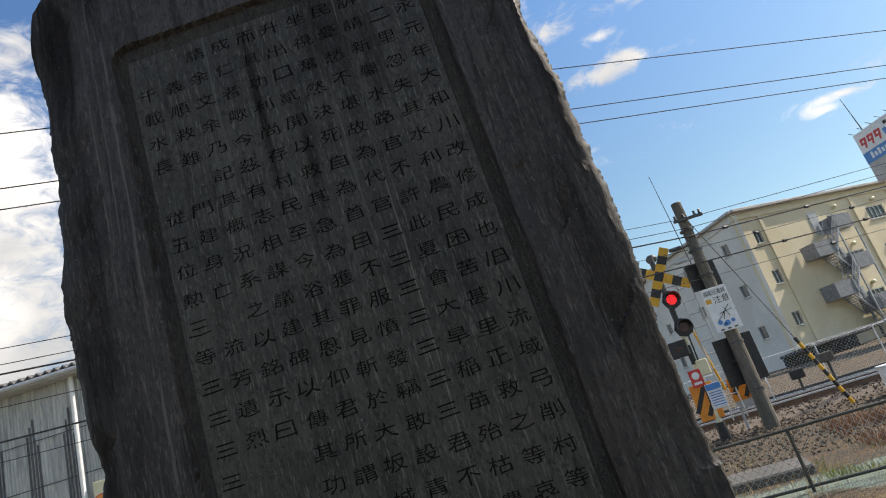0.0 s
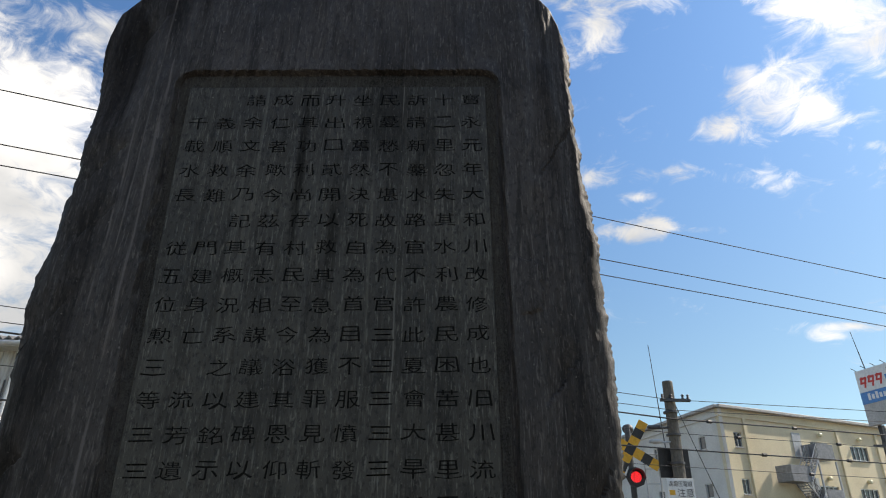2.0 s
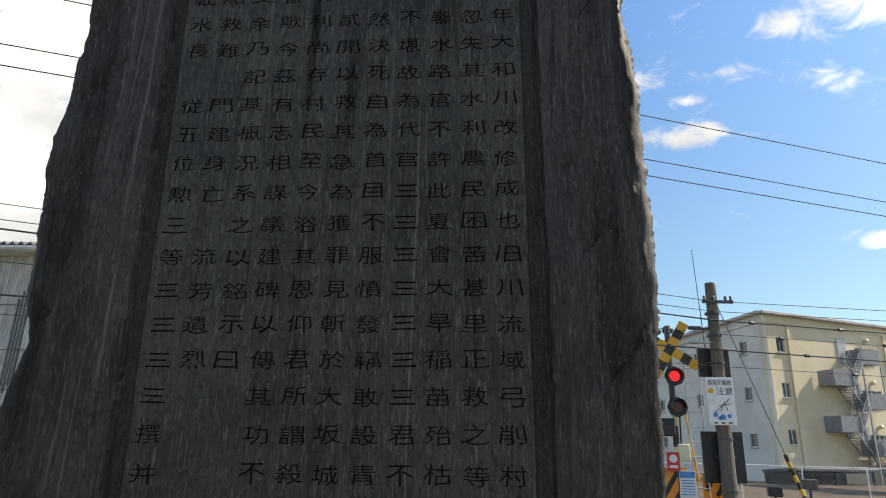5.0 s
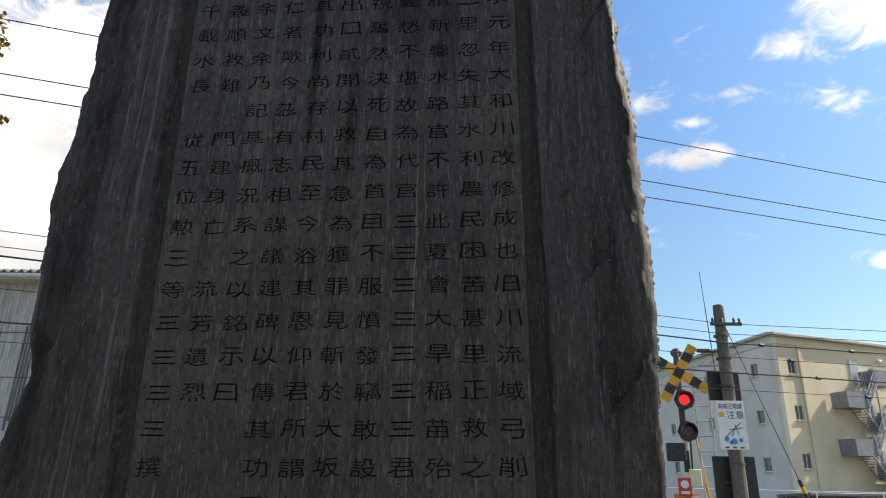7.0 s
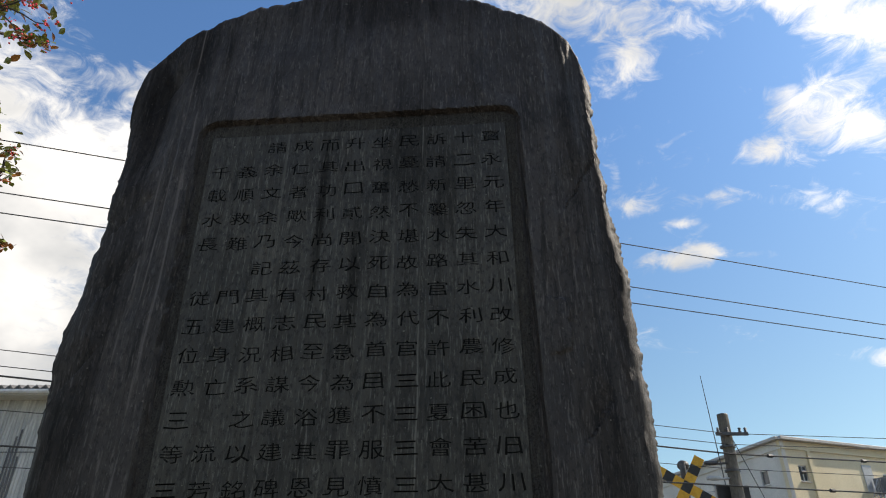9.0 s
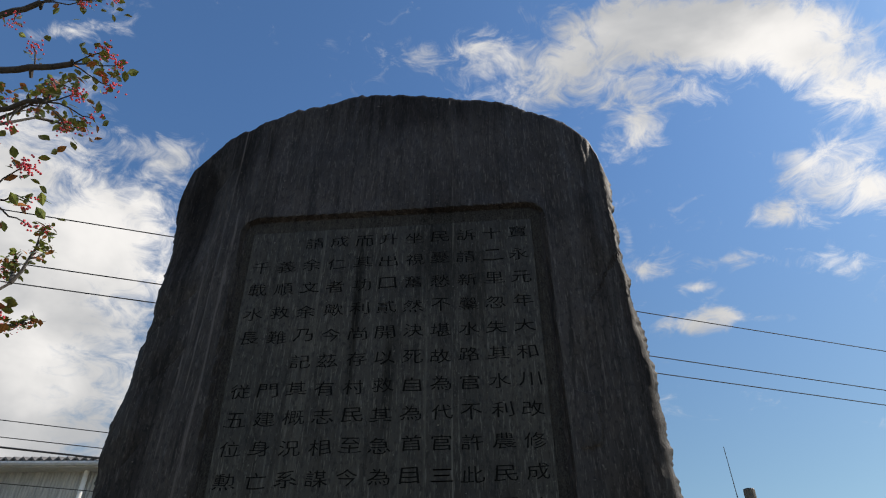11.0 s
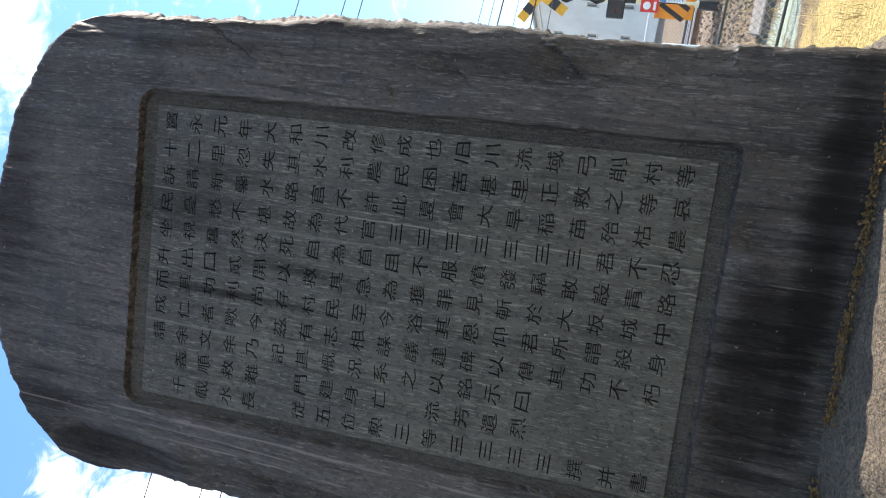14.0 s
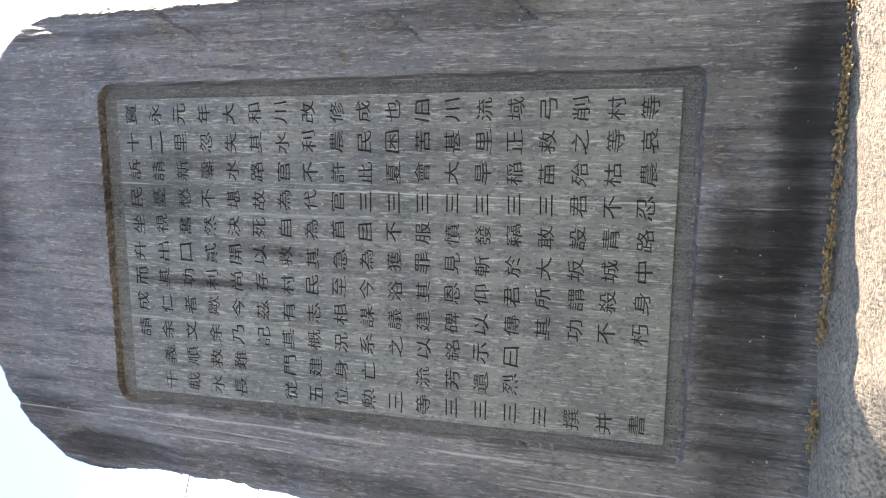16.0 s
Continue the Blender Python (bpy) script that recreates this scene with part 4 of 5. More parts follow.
front_holes, front_windows = [], []
for zc in (8.8, 5.6, 2.4):
    for s in (1.55,):
        front_windows.append((s, zc + 0.1, 0.75, 1.05))
    for s in (10.1, 14.65, 19.2, 23.8, 28.4, 33.0, 37.6, 42.0):
        front_windows.append((s, zc, 2.05, 1.1))
front_holes = [(s - w / 2, s + w / 2, zc - h / 2, zc + h / 2) for s, zc, w, h in front_windows]
left_windows = [(s, zc, 0.85, 1.0) for zc in (8.9, 5.55, 2.3) for s in (2.4, 8.75, 15.0, 21.0)]
left_holes = [(s - w / 2, s + w / 2, zc - h / 2, zc + h / 2) for s, zc, w, h in left_windows]
part("front_wall", holed_wall(C, U, NF, LU, GZ, TOPZ, front_holes), WALL_YELLOW, factory, "sunlit cream rendered wall")
part("gable_wall", holed_wall(C, V, NL, LV, GZ, TOPZ, left_holes), WALL_WHITE, factory, "pale gable wall in shade")
bm = bmesh.new()
p = [C, C + U * LU, C + U * LU + V * LV, C + V * LV]
low = [bm.verts.new((q.x, q.y, TOPZ)) for q in p]
bm.faces.new(low)
part("roof", bm, ROOFEDGE, factory)
part("back_wall", boxed((p[1] + p[2]) / 2 + Vector((0, 0, (TOPZ + GZ) / 2)), (LV, 0.3, TOPZ - GZ), 0, Matrix.Rotation(radians(TURN_V), 4, "Z")), WALL_YELLOW, factory)
part("back_wall", boxed((p[2] + p[3]) / 2 + Vector((0, 0, (TOPZ + GZ) / 2)), (LU, 0.3, TOPZ - GZ), 0, Matrix.Rotation(radians(TURN_U), 4, "Z")), WALL_YELLOW, factory)
for o, d, L, tr, nn in ((C, U, LU, TURN_U, NF), (C, V, LV, TURN_V, NL)):
    part("parapet", boxed(o + d * L / 2 + nn * 0.12 + Vector((0, 0, TOPZ + 0.09)), (L + 0.3, 0.5, 0.22), 0.03, Matrix.Rotation(radians(tr), 4, "Z")), ROOFEDGE, factory, "pale roof coping")
    part("cornice", boxed(o + d * L / 2 + nn * 0.05 + Vector((0, 0, TOPZ - 0.55)), (L, 0.10, 0.10), 0.0, Matrix.Rotation(radians(tr), 4, "Z")), WALL_YELLOW if d is U else WALL_WHITE, factory)
for s in (2.35, 12.3, 17.0, 21.5, 26.1, 30.7, 35.3, 39.9):
    part("pilaster", boxed(C + U * s + NF * 0.07 + Vector((0, 0, (TOPZ - 0.6 + GZ) / 2)), (0.32, 0.14, TOPZ - 0.6 - GZ), 0.02, Matrix.Rotation(radians(TURN_U), 4, "Z")), WALL_YELLOW, factory)


def window(o, d, nn, tr, s, zc, w, h, panes):
    m = Matrix.Rotation(radians(tr), 4, "Z")
    p = o + d * s + Vector((0, 0, zc))
    bm = bmesh.new()
    for dx, dz, sx, sz in ((-w / 2 + 0.03, 0, 0.06, h), (w / 2 - 0.03, 0, 0.06, h), (0, h / 2 - 0.03, w - 0.12, 0.06), (0, -h / 2 + 0.03, w - 0.12, 0.06)):
        box(bm, p + d * dx - nn * 0.10 + Vector((0, 0, dz)), (sx, 0.08, sz), 0, m)
    for k in range(1, panes):
        box(bm, p + d * (-w / 2 + w * k / panes) - nn * 0.10, (0.05, 0.07, h - 0.12), 0, m)
    win = part("window", bm, ALU, factory, "aluminium-framed window")
    for k in range(panes):
        part("pane", boxed(p + d * (-w / 2 + w * (k + 0.5) / panes) - nn * 0.14, (w / panes - 0.06, 0.02, h - 0.10), 0, m), GLASS, win)
    part("sill", boxed(p + nn * 0.03 - Vector((0, 0, h / 2 + 0.04)), (w + 0.12, 0.14, 0.06), 0, m), ROOFEDGE, win)


for s, zc, w, h in front_windows:
    window(C, U, NF, TURN_U, s, zc, w, h, 4 if w > 1 else 2)
    if w > 1:
        part("vent_hood", boxed(C + U * (s + 0.1) + NF * 0.17 + Vector((0, 0, zc + 1.08)), (0.34, 0.34, 0.28), 0.08, Matrix.Rotation(radians(TURN_U), 4, "Z")), CREAM, factory)
for s, zc, w, h in left_windows:
    window(C, V, NL, TURN_V, s, zc, w, h, 1)
# outside stairs
stair = part("fire_stairs", boxed(C + U * 7.6 + NF * 0.8 + Vector((0, 0, 4.2)), (0.12, 0.12, 9.2), 0, Matrix.Rotation(radians(TURN_U), 4, "Z")), STAIRGREY, factory, "grey steel outside stairs")
mU = Matrix.Rotation(radians(TURN_U), 4, "Z")


def landing(s, z, w):
    bm = boxed(C + U * s + NF * 0.75 + Vector((0, 0, z)), (w, 1.3, 0.16), 0, mU)
    for dn, ds, sx, sy in ((1.38, 0, w, 0.04), (0.75, -w / 2, 0.04, 1.3)):
        box(bm, C + U * (s + ds) + NF * dn + Vector((0, 0, z + 0.55)), (sx, sy, 0.95), 0, mU)
    part("landing", bm, STAIRGREY, stair)


def flight(s0, z0, s1, z1, dn):
    bm = bmesh.new()
    for q in (dn - 0.45, dn + 0.45):
        a, b = C + U * s0 + NF * q + Vector((0, 0, z0)), C + U * s1 + NF * q + Vector((0, 0, z1))
        for lift, r in ((0.0, 0.07), (0.95, 0.03), (0.5, 0.02)):
            rod(bm, a + Vector((0, 0, lift)), b + Vector((0, 0, lift)), r, None, 6)
        for k in range(9):
            e = a.lerp(b, k / 8)
            rod(bm, e, e + Vector((0, 0, 0.95)), 0.018, None, 4)
    for k in range(9):
        e = (C + U * s0 + NF * dn + Vector((0, 0, z0))).lerp(C + U * s1 + NF * dn + Vector((0, 0, z1)), (k + 0.5) / 9)
        box(bm, e, (0.26, 0.88, 0.04), 0, mU)
    part("flight", bm, GREYPAINT, stair)


for z in (7.9, 4.7, 1.5):
    landing(8.7, z, 1.7)
for z in (6.2, 3.0):
    landing(5.6, z, 1.9)
flight(7.7, 7.9, 6.5, 6.2, 1.0)
flight(6.5, 6.2, 7.9, 4.7, 0.5)
flight(7.7, 4.7, 6.5, 3.0, 1.0)
flight(6.5, 3.0, 7.9, 1.5, 0.5)
flight(8.2, 1.5, 9.6, GZ, 1.0)
for s, z in ((7.6, 8.9), (8.6, 5.7), (8.6, 2.5)):
    part("stair_door", boxed(C + U * s + NF * 0.03 + Vector((0, 0, z)), (0.9, 0.06, 1.9), 0.01, mU), GREYPAINT, factory)
for s in (7.7, 9.6):
    part("post", boxed(C + U * s + NF * 1.35 + Vector((0, 0, 3.6)), (0.10, 0.10, 8.2), 0, mU), GREYPAINT, stair)
# low dark canopy by the corner and the grey annex roof
can = thing("shed_canopy", "low dark lean-to roof against the factory", "canopy")
part("roof", boxed(C + U * 2.0 + NF * 1.4 + Vector((0, 0, 0.35)), (7.5, 2.6, 0.18), 0.02, mU @ Matrix.Rotation(radians(-4), 4, "X")), DARKGREY, can)
for s in (-1.2, 2.0, 5.4):
    part("post", boxed(C + U * s + NF * 2.5 + Vector((0, 0, (0.3 + GZ) / 2)), (0.12, 0.12, 0.3 - GZ), 0, mU), DARKGREY, can)
part("back", boxed(C + U * 2.0 + NF * 0.25 + Vector((0, 0, -0.1)), (7.2, 0.2, 0.8), 0, mU), BLACK, can)
annex = thing("annex", "low annex with a sloping grey roof", "annex")
part("wall", boxed(C + U * 16 + NF * 3 + Vector((0, 0, 0.25)), (11, 5, 1.5), 0.02, mU), WALL_YELLOW, annex)
part("roof", boxed(C + U * 16 + NF * 3 + Vector((0, 0, 1.35)), (11.5, 5.6, 0.2), 0.02, mU @ Matrix.Rotation(radians(12), 4, "X")), DARKGREY, annex)
aerial = thing("aerial", "thin whip aerial standing on a short pole", "aerial", at=(9.62, 22.3, GZ - 0.2))
part("rod", rodded((0, 0, 0), (-0.35, 0, 9.3), 0.035, 0.012, 6), DARKGREY, aerial)

# ---- billboard tower ----
bb = thing("billboard", "large white and blue advertising board on steel legs", "billboard")
O = Vector((32.5, 43.3, 0))
BU = Vector((0.213, -0.977, 0)).normalized()
mB = Matrix.Rotation(math.atan2(BU.y, BU.x), 4, "Z")
BN = Vector((BU.y, -BU.x, 0))
BL = 11.0


def on_board(s, z, out, size, bevel=0.0, m=mB):
    return boxed(O + BU * s + BN * out + Vector((0, 0, z)), size, bevel, m)


board = part("board", on_board(BL / 2, 11.65, 0.0, (BL, 0.35, 3.90)), ROOFEDGE, bb, "grey-white board")
part("upper_face", on_board(BL / 2, 12.82, 0.19, (BL, 0.03, 1.56)), WHITE, board)
part("blue_field", on_board(BL / 2, 11.61, 0.19, (BL, 0.03, 0.82)), BLUE, board)
for k in range(3):
    x = 0.55 + 0.66 * k
    bm = on_board(x, 12.98, 0.215, (0.50, 0.03, 0.15))
    box(bm, O + BU * (x + 0.02) + BN * 0.215 + Vector((0, 0, 12.66)), (0.40, 0.028, 0.13), 0, mB)
    box(bm, O + BU * (x + 0.14) + BN * 0.215 + Vector((0, 0, 12.68)), (0.14, 0.026, 0.78), 0, mB @ Matrix.Rotation(radians(16), 4, "Y"))
    box(bm, O + BU * (x - 0.16) + BN * 0.215 + Vector((0, 0, 12.85)), (0.13, 0.024, 0.52), 0, mB @ Matrix.Rotation(radians(20), 4, "Y"))
    part("red_shape", bm, RED, board)
for k in range(10):
    part("blue_shape", on_board(2.50 + 0.42 * k, 12.62, 0.215, (0.30, 0.03, 0.50), 0.01, mB @ Matrix.Rotation(radians(14 if k % 2 else -8), 4, "Y")), BLUE, board)
for k in range(4):
    part("dark_shape", on_board(2.75 + 0.46 * k, 13.18, 0.215, (0.30, 0.03, 0.24), 0.01), BLACK, board)
for k in range(15):
    tall = k in (0, 2, 7, 11)
    part("pale_shape", on_board(0.70 + 0.32 * k, 11.60 + (0.05 if tall else 0), 0.215, (0.21, 0.03, 0.48 if tall else 0.34), 0.01), WHITE, board)
for s0 in (0.5, 3.5, 7.0, 10.5):
    part("leg", on_board(s0, (9.7 + GZ) / 2, -0.3, (0.28, 0.28, 9.7 - GZ)), DARKGREY, bb)
for k in range(14):
    p = O + BU * (0.1 + 0.82 * k) + Vector((0, 0, 13.58))
    part("lamp_arm", rodded(p, p + BN * 0.55 + Vector((0, 0, 0.22)), 0.025, None, 6), DARKGREY, bb)
part("mast", rodded(O + BU * 0.8 + Vector((0, 0, 13.5)), O + BU * 0.4 + Vector((0, 0, 16.6)), 0.045, 0.02, 6), DARKGREY, bb)
tr = thing("transformer_pole", "utility pole with dark transformer cans", "utility pole", at=(24.2, 31.0, GZ))
part("shaft", rodded((0, 0, 0), (0, 0, 7.0), 0.2, 0.16, 12), POLE, tr)
for z in (5.2, 6.1):
    part("transformer", rodded((0.35, -0.2, z - 0.4), (0.35, -0.2, z + 0.4), 0.3, None, 12), DARKGREY, tr)
part("crossarm", boxed((0.1, -0.2, 6.8), (1.8, 0.1, 0.1)), DARKGREY, tr)

# ---- corrugated shed ----
shed = thing("corrugated_shed", "grey corrugated-iron shed with soot runs and a downpipe", "shed")
SX0, SX1, SY, SZ = -24.0, -7.85, 12.25, 4.95
verts, faces = [], []
count = int((SX1 - SX0) / 0.038)
for k in range(count + 1):
    x = SX0 + (SX1 - SX0) * k / count
    y = SY + (0.012 if k % 2 else -0.012)
    verts.extend(((x, y, GZ), (x, y, SZ)))
    if k:
        b = 2 * k
        faces.append((b - 2, b, b + 1, b - 1))
raw("wall_cladding", verts, faces, SHEET, shed, "corrugated grey wall sheets")
part("back", boxed(((SX0 + SX1) / 2, SY + 4.1, (SZ + GZ) / 2), (SX1 - SX0, 8.0, SZ - GZ - 0.05)), SHEET, shed)
for z in (3.75, 2.75, 1.9, 0.9):
    part("sheet_lap", boxed(((SX0 + SX1) / 2, SY - 0.018, z), (SX1 - SX0, 0.006, 0.02)), DARKGREY, shed)
for x in np.arange(SX0 + 0.4, SX1, 0.83):
    h = random.uniform(2.2, 4.2)
    bm = bmesh.new()
    for k in range(4):
        xx = x + (k - 1.5) * 0.076
        top = SZ - 0.45 - 0.4 * abs(k - 1.5) - random.uniform(0, 0.3)
        box(bm, (xx, SY - 0.0145, top - h / 2), (0.04, 0.004, h))
    part("soot_run", bm, SHEETDARK, shed, "dark run-off streaks")
verts, faces = [], []
count = int((SX1 + 0.3 - SX0) / 0.05)
for k in range(count + 1):
    x = SX0 + (SX1 + 0.3 - SX0) * k / count
    lift = 0.045 * math.cos(k * math.pi / 2)
    for y, z in ((SY - 0.45, SZ + 0.12), (SY + 4.0, SZ + 1.1), (SY - 0.45, SZ + 0.07)):
        verts.append((x, y, z + lift))
    if k:
        b = 3 * k
        faces.extend(((b - 3, b, b + 1, b - 2), (b - 3, b - 1, b + 2, b)))
raw("roof", verts, faces, ROOFTILE, shed, "dark wavy roof sheets")
part("gutter", rodded((SX0, SY - 0.42, SZ + 0.02), (SX1 + 0.2, SY - 0.42, SZ + 0.02), 0.06, None, 8), GREYPAINT, shed)
part("soffit", boxed(((SX0 + SX1) / 2, SY - 0.2, SZ - 0.03), (SX1 - SX0, 0.4, 0.05)), GREYPAINT, shed)
for x in (-8.42, -12.5, -16.5):
    part("downpipe", rodded((x, SY - 0.10, GZ), (x, SY - 0.10, SZ - 0.05), 0.055, None, 12), WHITE, shed, "white plastic downpipe")
part("corner_panel", boxed((SX1 - 0.12, SY - 0.06, 1.0), (0.5, 0.08, 3.0), 0.01), CREAM, shed)

# round orange crossing sign
disc = thing("round_sign", "round orange sign with black and red lettering on a post", "sign", at=(-4.59, 6.35, GZ), turn=-28)
part("post", rodded((0, 0.05, 0), (0, 0.05, 2.1), 0.03, None, 10), GREYPAINT, disc)
face = part("plate", rodded((0, 0, 1.84), (0, -0.02, 1.84), 0.30, None, 36), ORANGE, disc)
bm = bmesh.new()
for k in range(36):
    a0, a1 = k * math.tau / 36, (k + 1) * math.tau / 36
    q = [bm.verts.new((math.cos(a) * r, -0.023, 1.84 + math.sin(a) * r)) for a, r in ((a0, 0.285), (a1, 0.285), (a1, 0.30), (a0, 0.30))]
    bm.faces.new(q)
part("rim", bm, RED, face)
lettering("lettering", "踏切", 0.30, 0.13, BLACK, face, Matrix.Translation((0, -0.024, 1.96)))
lettering("lettering", "とまれ", 0.42, 0.16, RED, face, Matrix.Translation((0, -0.024, 1.76)))

# ---- overhead wires ----
def wire(name, label, a, b, r, sag=0.0, mat=CABLE):
    bm = bmesh.new()
    a, b = Vector(a), Vector(b)
    rod(bm, a, b, r, None, 6)
    return tagged(link(name, bm, mat), label, "cable", "overhead wires")


D1 = Vector((18.13, 5.83, 0)).normalized()
A1 = Vector((-6.4, 6.9, 0))
for z0, z1 in ((7.94, 7.21), (6.94, 6.21), (6.56, 5.87)):
    wire("power_line", "black overhead power line", A1 - D1 * 24 + Vector((0, 0, z0)), A1 + D1 * 46 + Vector((0, 0, z1)), 0.011)
P1 = Vector((5.41, 11.2, -0.04))
for at_pole, left, right, r, marks in ((3.93, 4.80, 5.60, 0.007, ()), (3.72, 4.50, 5.20, 0.007, ()), (3.54, 4.40, 4.16, 0.015, (0.9, 3.2, 6.1)), (3.26, 3.60, 3.88, 0.006, (1.6, 4.4)), (2.95, 2.84, 3.27, 0.014, (2.2, 4.6, 7.0)), (2.62, 2.62, 2.95, 0.006, (3.4,))):
    hub = P1 + Vector((0, 0, at_pole))
    ends = [P1 - D1 * 30 + Vector((0, 0, left)), P1 + D1 * 40 + Vector((0, 0, right))]
    bm = rodded(ends[0], hub, r, None, 6)
    rod(bm, hub, ends[1], r, None, 6)
    cable = tagged(link("service_cable", bm, CABLE), "thin black cable fixed to the concrete pole", "cable", "overhead wires")
    for s in marks:
        p = hub.lerp(ends[1], s / 40)
        part("clamp", rodded(p - D1 * 0.05, p + D1 * 0.05, 0.035, None, 8), BLACK, cable)

# ---- berry tree at the edge of the view ----
tree = thing("berry_tree", "evergreen tree with red berry clusters and sparse leaves", "tree", at=(-4.3, 1.2, GZ))
bm = bmesh.new()
trunk = [Vector((0, 0, 0)), Vector((0.06, 0.03, 1.2)), Vector((-0.03, 0.0, 2.4)), Vector((0.08, -0.05, 3.6)), Vector((0.2, -0.1, 4.8)), Vector((0.3, -0.1, 5.6))]
for k in range(5):
    rod(bm, trunk[k], trunk[k + 1], 0.12 - 0.018 * k, 0.12 - 0.018 * (k + 1), 10)
part("trunk", bm, BARK, tree)
leaf_v, leaf_f, red_v, red_f, berry = [], [], [], [], bmesh.new()


def leaf(vv, ff, p, size):
    m = Euler((random.uniform(-0.9, 0.9), random.uniform(-0.9, 0.9), random.random() * 6.28)).to_matrix()
    k = len(vv)
    for x, y, z in ((0, 0, 0), (0.27, 0.35, 0.06), (0.30, 0.65, 0.05), (0, 1, -0.05), (-0.30, 0.65, 0.05), (-0.27, 0.35, 0.06), (0, 0.5, 0)):
        vv.append(p + m @ (Vector((x, y, z)) * size))
    ff.extend(((k, k + 1, k + 6), (k + 1, k + 2, k + 6), (k + 2, k + 3, k + 6), (k + 3, k + 4, k + 6), (k + 4, k + 5, k + 6), (k + 5, k, k + 6)))


def twig(bm, a, d, length, r, depth):
    p = Vector(a)
    d = Vector(d).normalized()
    steps = 4
    for k in range(steps):
        q = p + (d + Vector((random.gauss(0, 0.16), random.gauss(0, 0.16), random.gauss(0.03, 0.14)))).normalized() * length / steps
        rod(bm, p, q, r * (1 - 0.18 * k), r * (1 - 0.18 * (k + 1)), 6)
        if depth and k:
            for s in range(2 if depth > 1 else 3):
                side = (d + Vector((random.gauss(0, 0.7), random.gauss(0, 0.7), random.gauss(0, 0.6)))).normalized()
                twig(bm, q, side, length * random.uniform(0.16, 0.30), r * 0.5, depth - 1)
        p = q
    if depth == 0:
        for s in range(random.randint(5, 10)):
            target = (red_v, red_f) if random.random() < 0.22 else (leaf_v, leaf_f)
            leaf(*target, p + Vector((random.gauss(0, 0.035), random.gauss(0, 0.035), random.gauss(0, 0.035))), random.uniform(0.05, 0.085))
        if random.random() < 0.55:
            c = p + Vector((random.gauss(0, 0.02), random.gauss(0, 0.02), -0.02))
            for s in range(random.randint(8, 16)):
                e = c + Vector((random.gauss(0, 0.022), random.gauss(0, 0.022), random.gauss(0, 0.022)))
                r0 = bmesh.ops.create_icosphere(berry, subdivisions=1, radius=random.uniform(0.0042, 0.006))
                bmesh.ops.translate(berry, vec=e, verts=r0["verts"])


def spray(p, leaves, berries, spread=0.05):
    """A tuft of leaves with a loose bunch of berries on fine stalks."""
    for k in range(leaves):
        target = (red_v, red_f) if random.random() < 0.2 else (leaf_v, leaf_f)
        leaf(*target, p + Vector((random.gauss(0, spread), random.gauss(0, spread), random.gauss(-0.01, spread))), random.uniform(0.050, 0.082))
    for k in range(berries * 3 // 2):
        e = p + Vector((random.gauss(0.01, spread * 0.6), random.gauss(0, spread * 0.6), random.gauss(-0.01, spread * 0.55)))
        r0 = bmesh.ops.create_icosphere(berry, subdivisions=1, radius=random.uniform(0.006, 0.0085))
        bmesh.ops.translate(berry, vec=e, verts=r0["verts"])


def branch(bm, points, r0, r1):
    """A crooked branch through the given places, tapering from r0 to r1, with knobs of old wood."""
    steps = []
    for a, b in zip(points[:-1], points[1:]):
        a, b = Vector(a), Vector(b)
        count = max(2, int((b - a).length / 0.09))
        for k in range(count):
            steps.append(a.lerp(b, k / count) + (Vector((random.gauss(0, 0.010), random.gauss(0, 0.010), random.gauss(0, 0.012))) if steps else Vector()))
    steps.append(Vector(points[-1]))
    for k, (a, b) in enumerate(zip(steps[:-1], steps[1:])):
        rod(bm, a, b, r0 + (r1 - r0) * k / len(steps), r0 + (r1 - r0) * (k + 1) / len(steps), 7)
        if r1 > 0.006 and random.random() < 0.6:
            d = Vector((random.gauss(0, 1), random.gauss(0, 1), random.gauss(0, 1))).normalized()
            rod(bm, b, b + d * r0 * random.uniform(1.2, 2.2), r0 * 0.5, r0 * 0.25, 5)


random.seed(23)
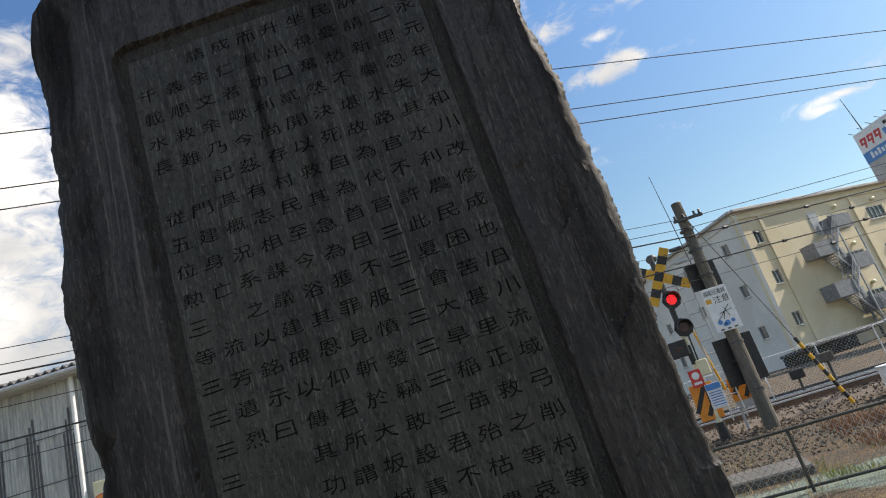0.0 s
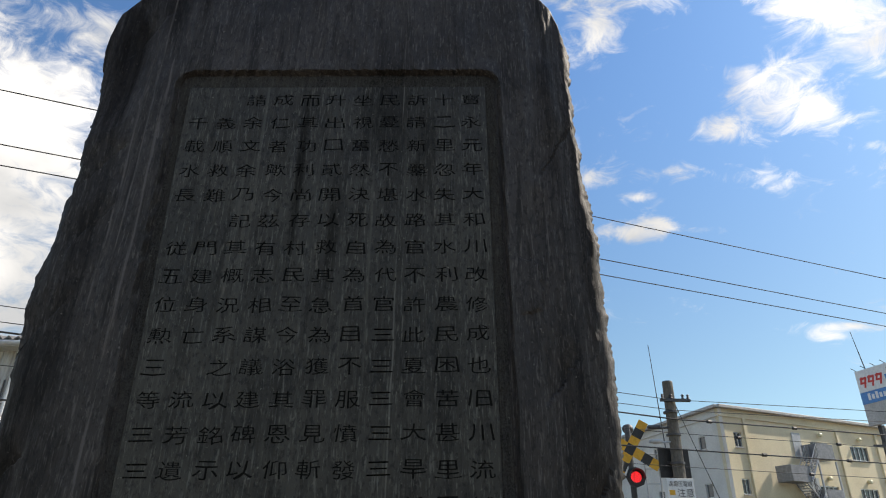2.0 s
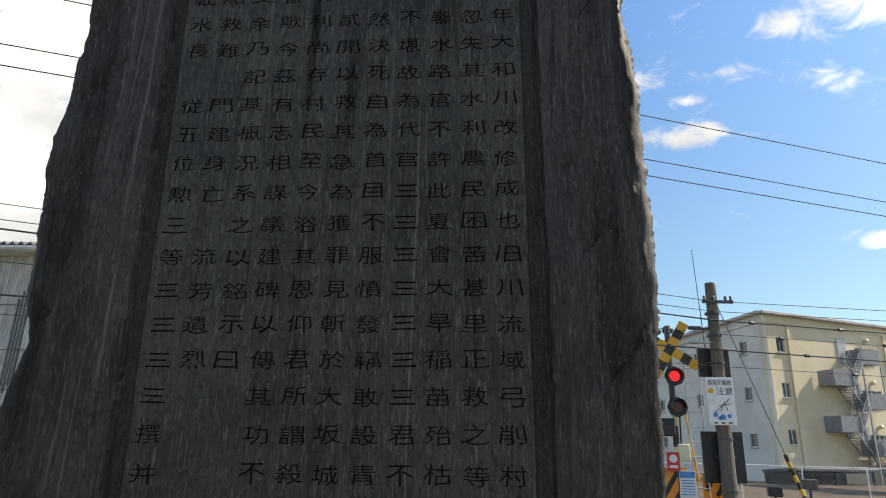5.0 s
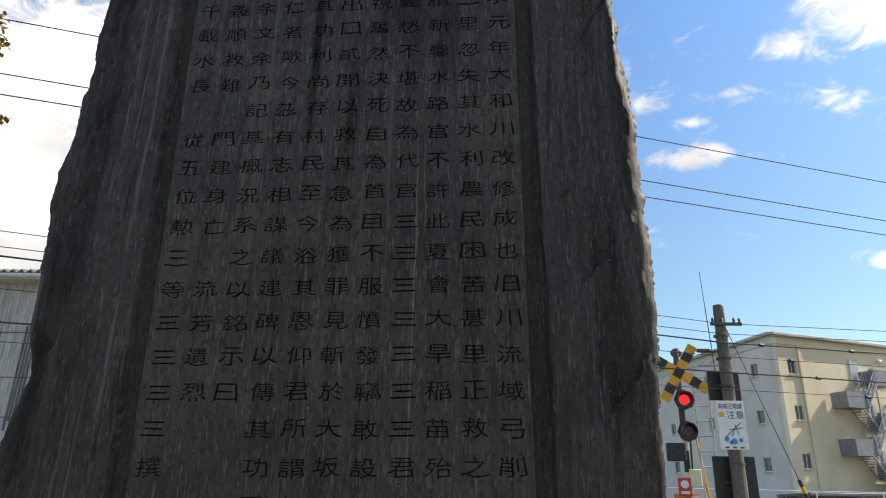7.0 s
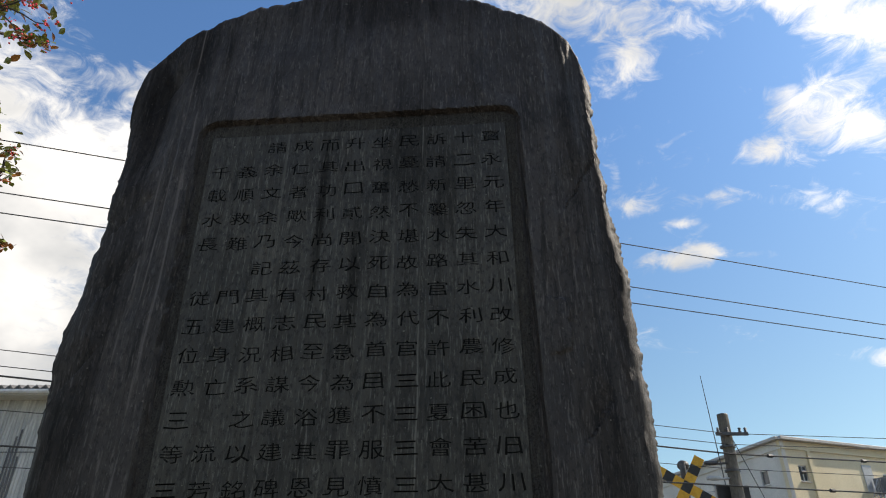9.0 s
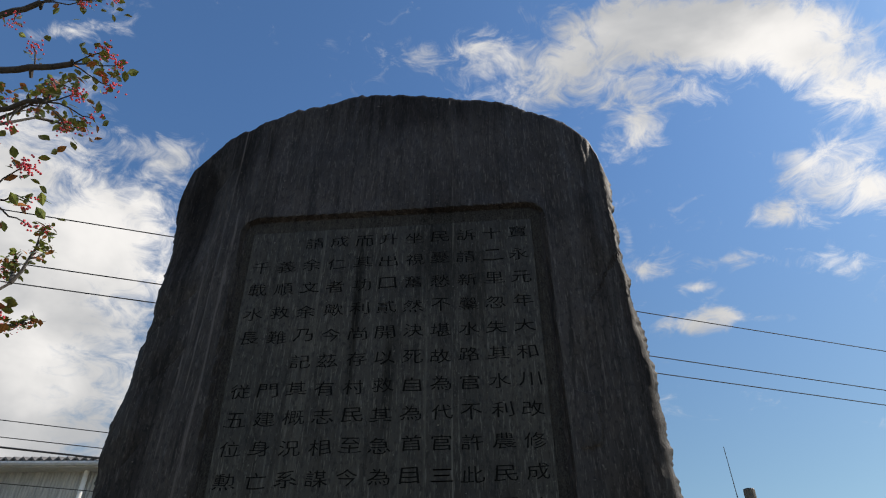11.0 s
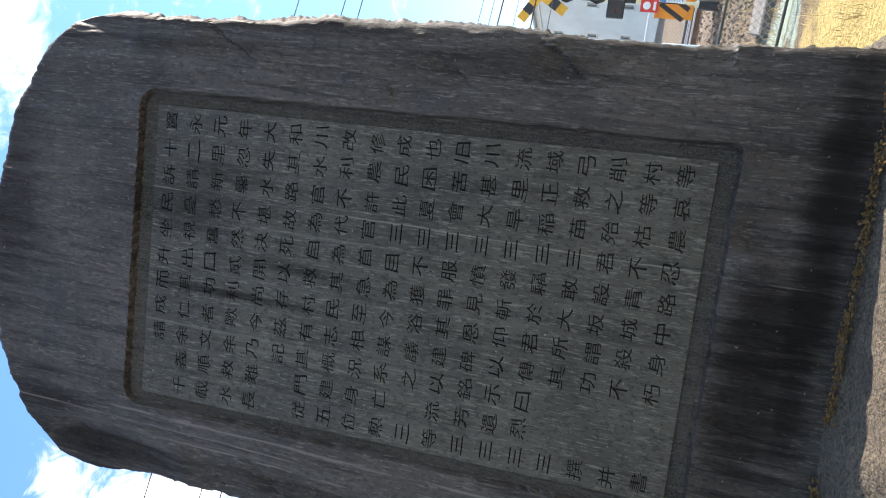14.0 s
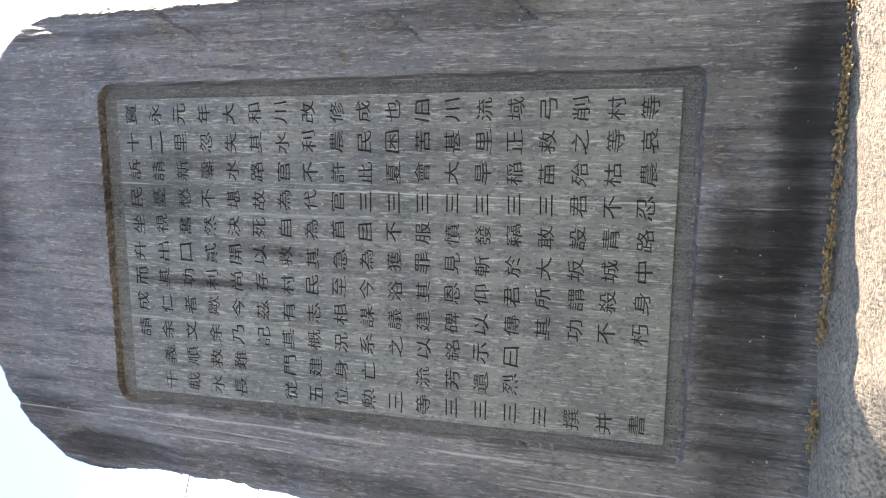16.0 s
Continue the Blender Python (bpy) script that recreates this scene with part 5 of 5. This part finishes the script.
# boughs that reach towards the stone: places of the thick wood, then twigs with their sprays (end, leaves, berries)
for wood, r0, r1, twigs in (
        (((0.05, 0, 4.25), (0.9, -0.3, 4.62), (1.45, -0.45, 4.71), (1.99, -0.45, 4.74)), 0.036, 0.018, (((2.18, -0.45, 4.86), 16, 26), ((2.28, -0.44, 4.72), 9, 14), ((2.33, -0.46, 4.50), 11, 18), ((2.10, -0.46, 4.66), 9, 0), ((1.66, -0.45, 4.93), 4, 20))),
        (((0.04, 0, 3.9), (1.0, -0.35, 4.22), (1.62, -0.45, 4.32), (1.95, -0.45, 4.39)), 0.032, 0.014, (((2.11, -0.45, 4.46), 6, 22), ((2.29, -0.45, 4.24), 12, 9), ((2.17, -0.46, 4.14), 9, 10), ((1.92, -0.44, 4.56), 7, 8), ((1.80, -0.46, 4.18), 6, 9))),
        (((0.02, 0, 3.2), (1.1, -0.4, 3.52), (1.90, -0.45, 3.64)), 0.030, 0.010, (((2.03, -0.45, 3.87), 8, 40), ((2.17, -0.45, 3.60), 12, 7), ((2.22, -0.46, 3.44), 2, 9), ((1.95, -0.44, 3.45), 8, 0))),
        (((0.02, 0, 2.5), (1.2, -0.4, 2.75), (2.15, -0.45, 2.92)), 0.022, 0.008, (((2.27, -0.45, 2.90), 11, 9), ((2.16, -0.44, 2.76), 8, 5))),
        (((0.10, 0, 4.8), (0.9, -0.3, 5.18), (1.25, -0.45, 5.27), (1.52, -0.45, 5.43)), 0.036, 0.018, (((1.82, -0.45, 5.42), 11, 16), ((2.02, -0.45, 5.44), 11, 10), ((1.42, -0.46, 5.20), 4, 16), ((1.70, -0.44, 5.60), 10, 12)))):
    bm = bmesh.new()
    branch(bm, wood, r0, r1)
    for end, leaves, berries in twigs:
        root = min((Vector(wood[-1]), Vector(wood[-2]).lerp(Vector(wood[-1]), 0.55)), key=lambda q: (q - Vector(end)).length)
        branch(bm, (root, end), 0.006, 0.0022)
        spray(Vector(end), leaves, berries)
        spray(root.lerp(Vector(end), 0.6), max(1, leaves // 4), 0, 0.035)
    part("limb", bm, BARK, tree)
# the rest of the crown
for z0, target, r in ((4.2, (0.6, 0.9, 5.9), 0.028), (3.2, (-1.6, 0.5, 4.6), 0.03), (4.0, (-0.9, -1.0, 5.4), 0.03), (2.6, (0.3, 1.6, 4.2), 0.03)):
    base_p = Vector((0.05, 0.0, z0))
    bm = bmesh.new()
    d = Vector(target) - base_p
    twig(bm, base_p, d, d.length, r * 1.3, 2)
    part("limb", bm, BARK, tree)
raw("leaves", leaf_v, leaf_f, LEAF, tree, "small glossy green leaves")
raw("turning_leaves", red_v, red_f, LEAFRED, tree, "a few reddish leaves")
part("berries", berry, BERRY, tree, "clusters of small red berries")
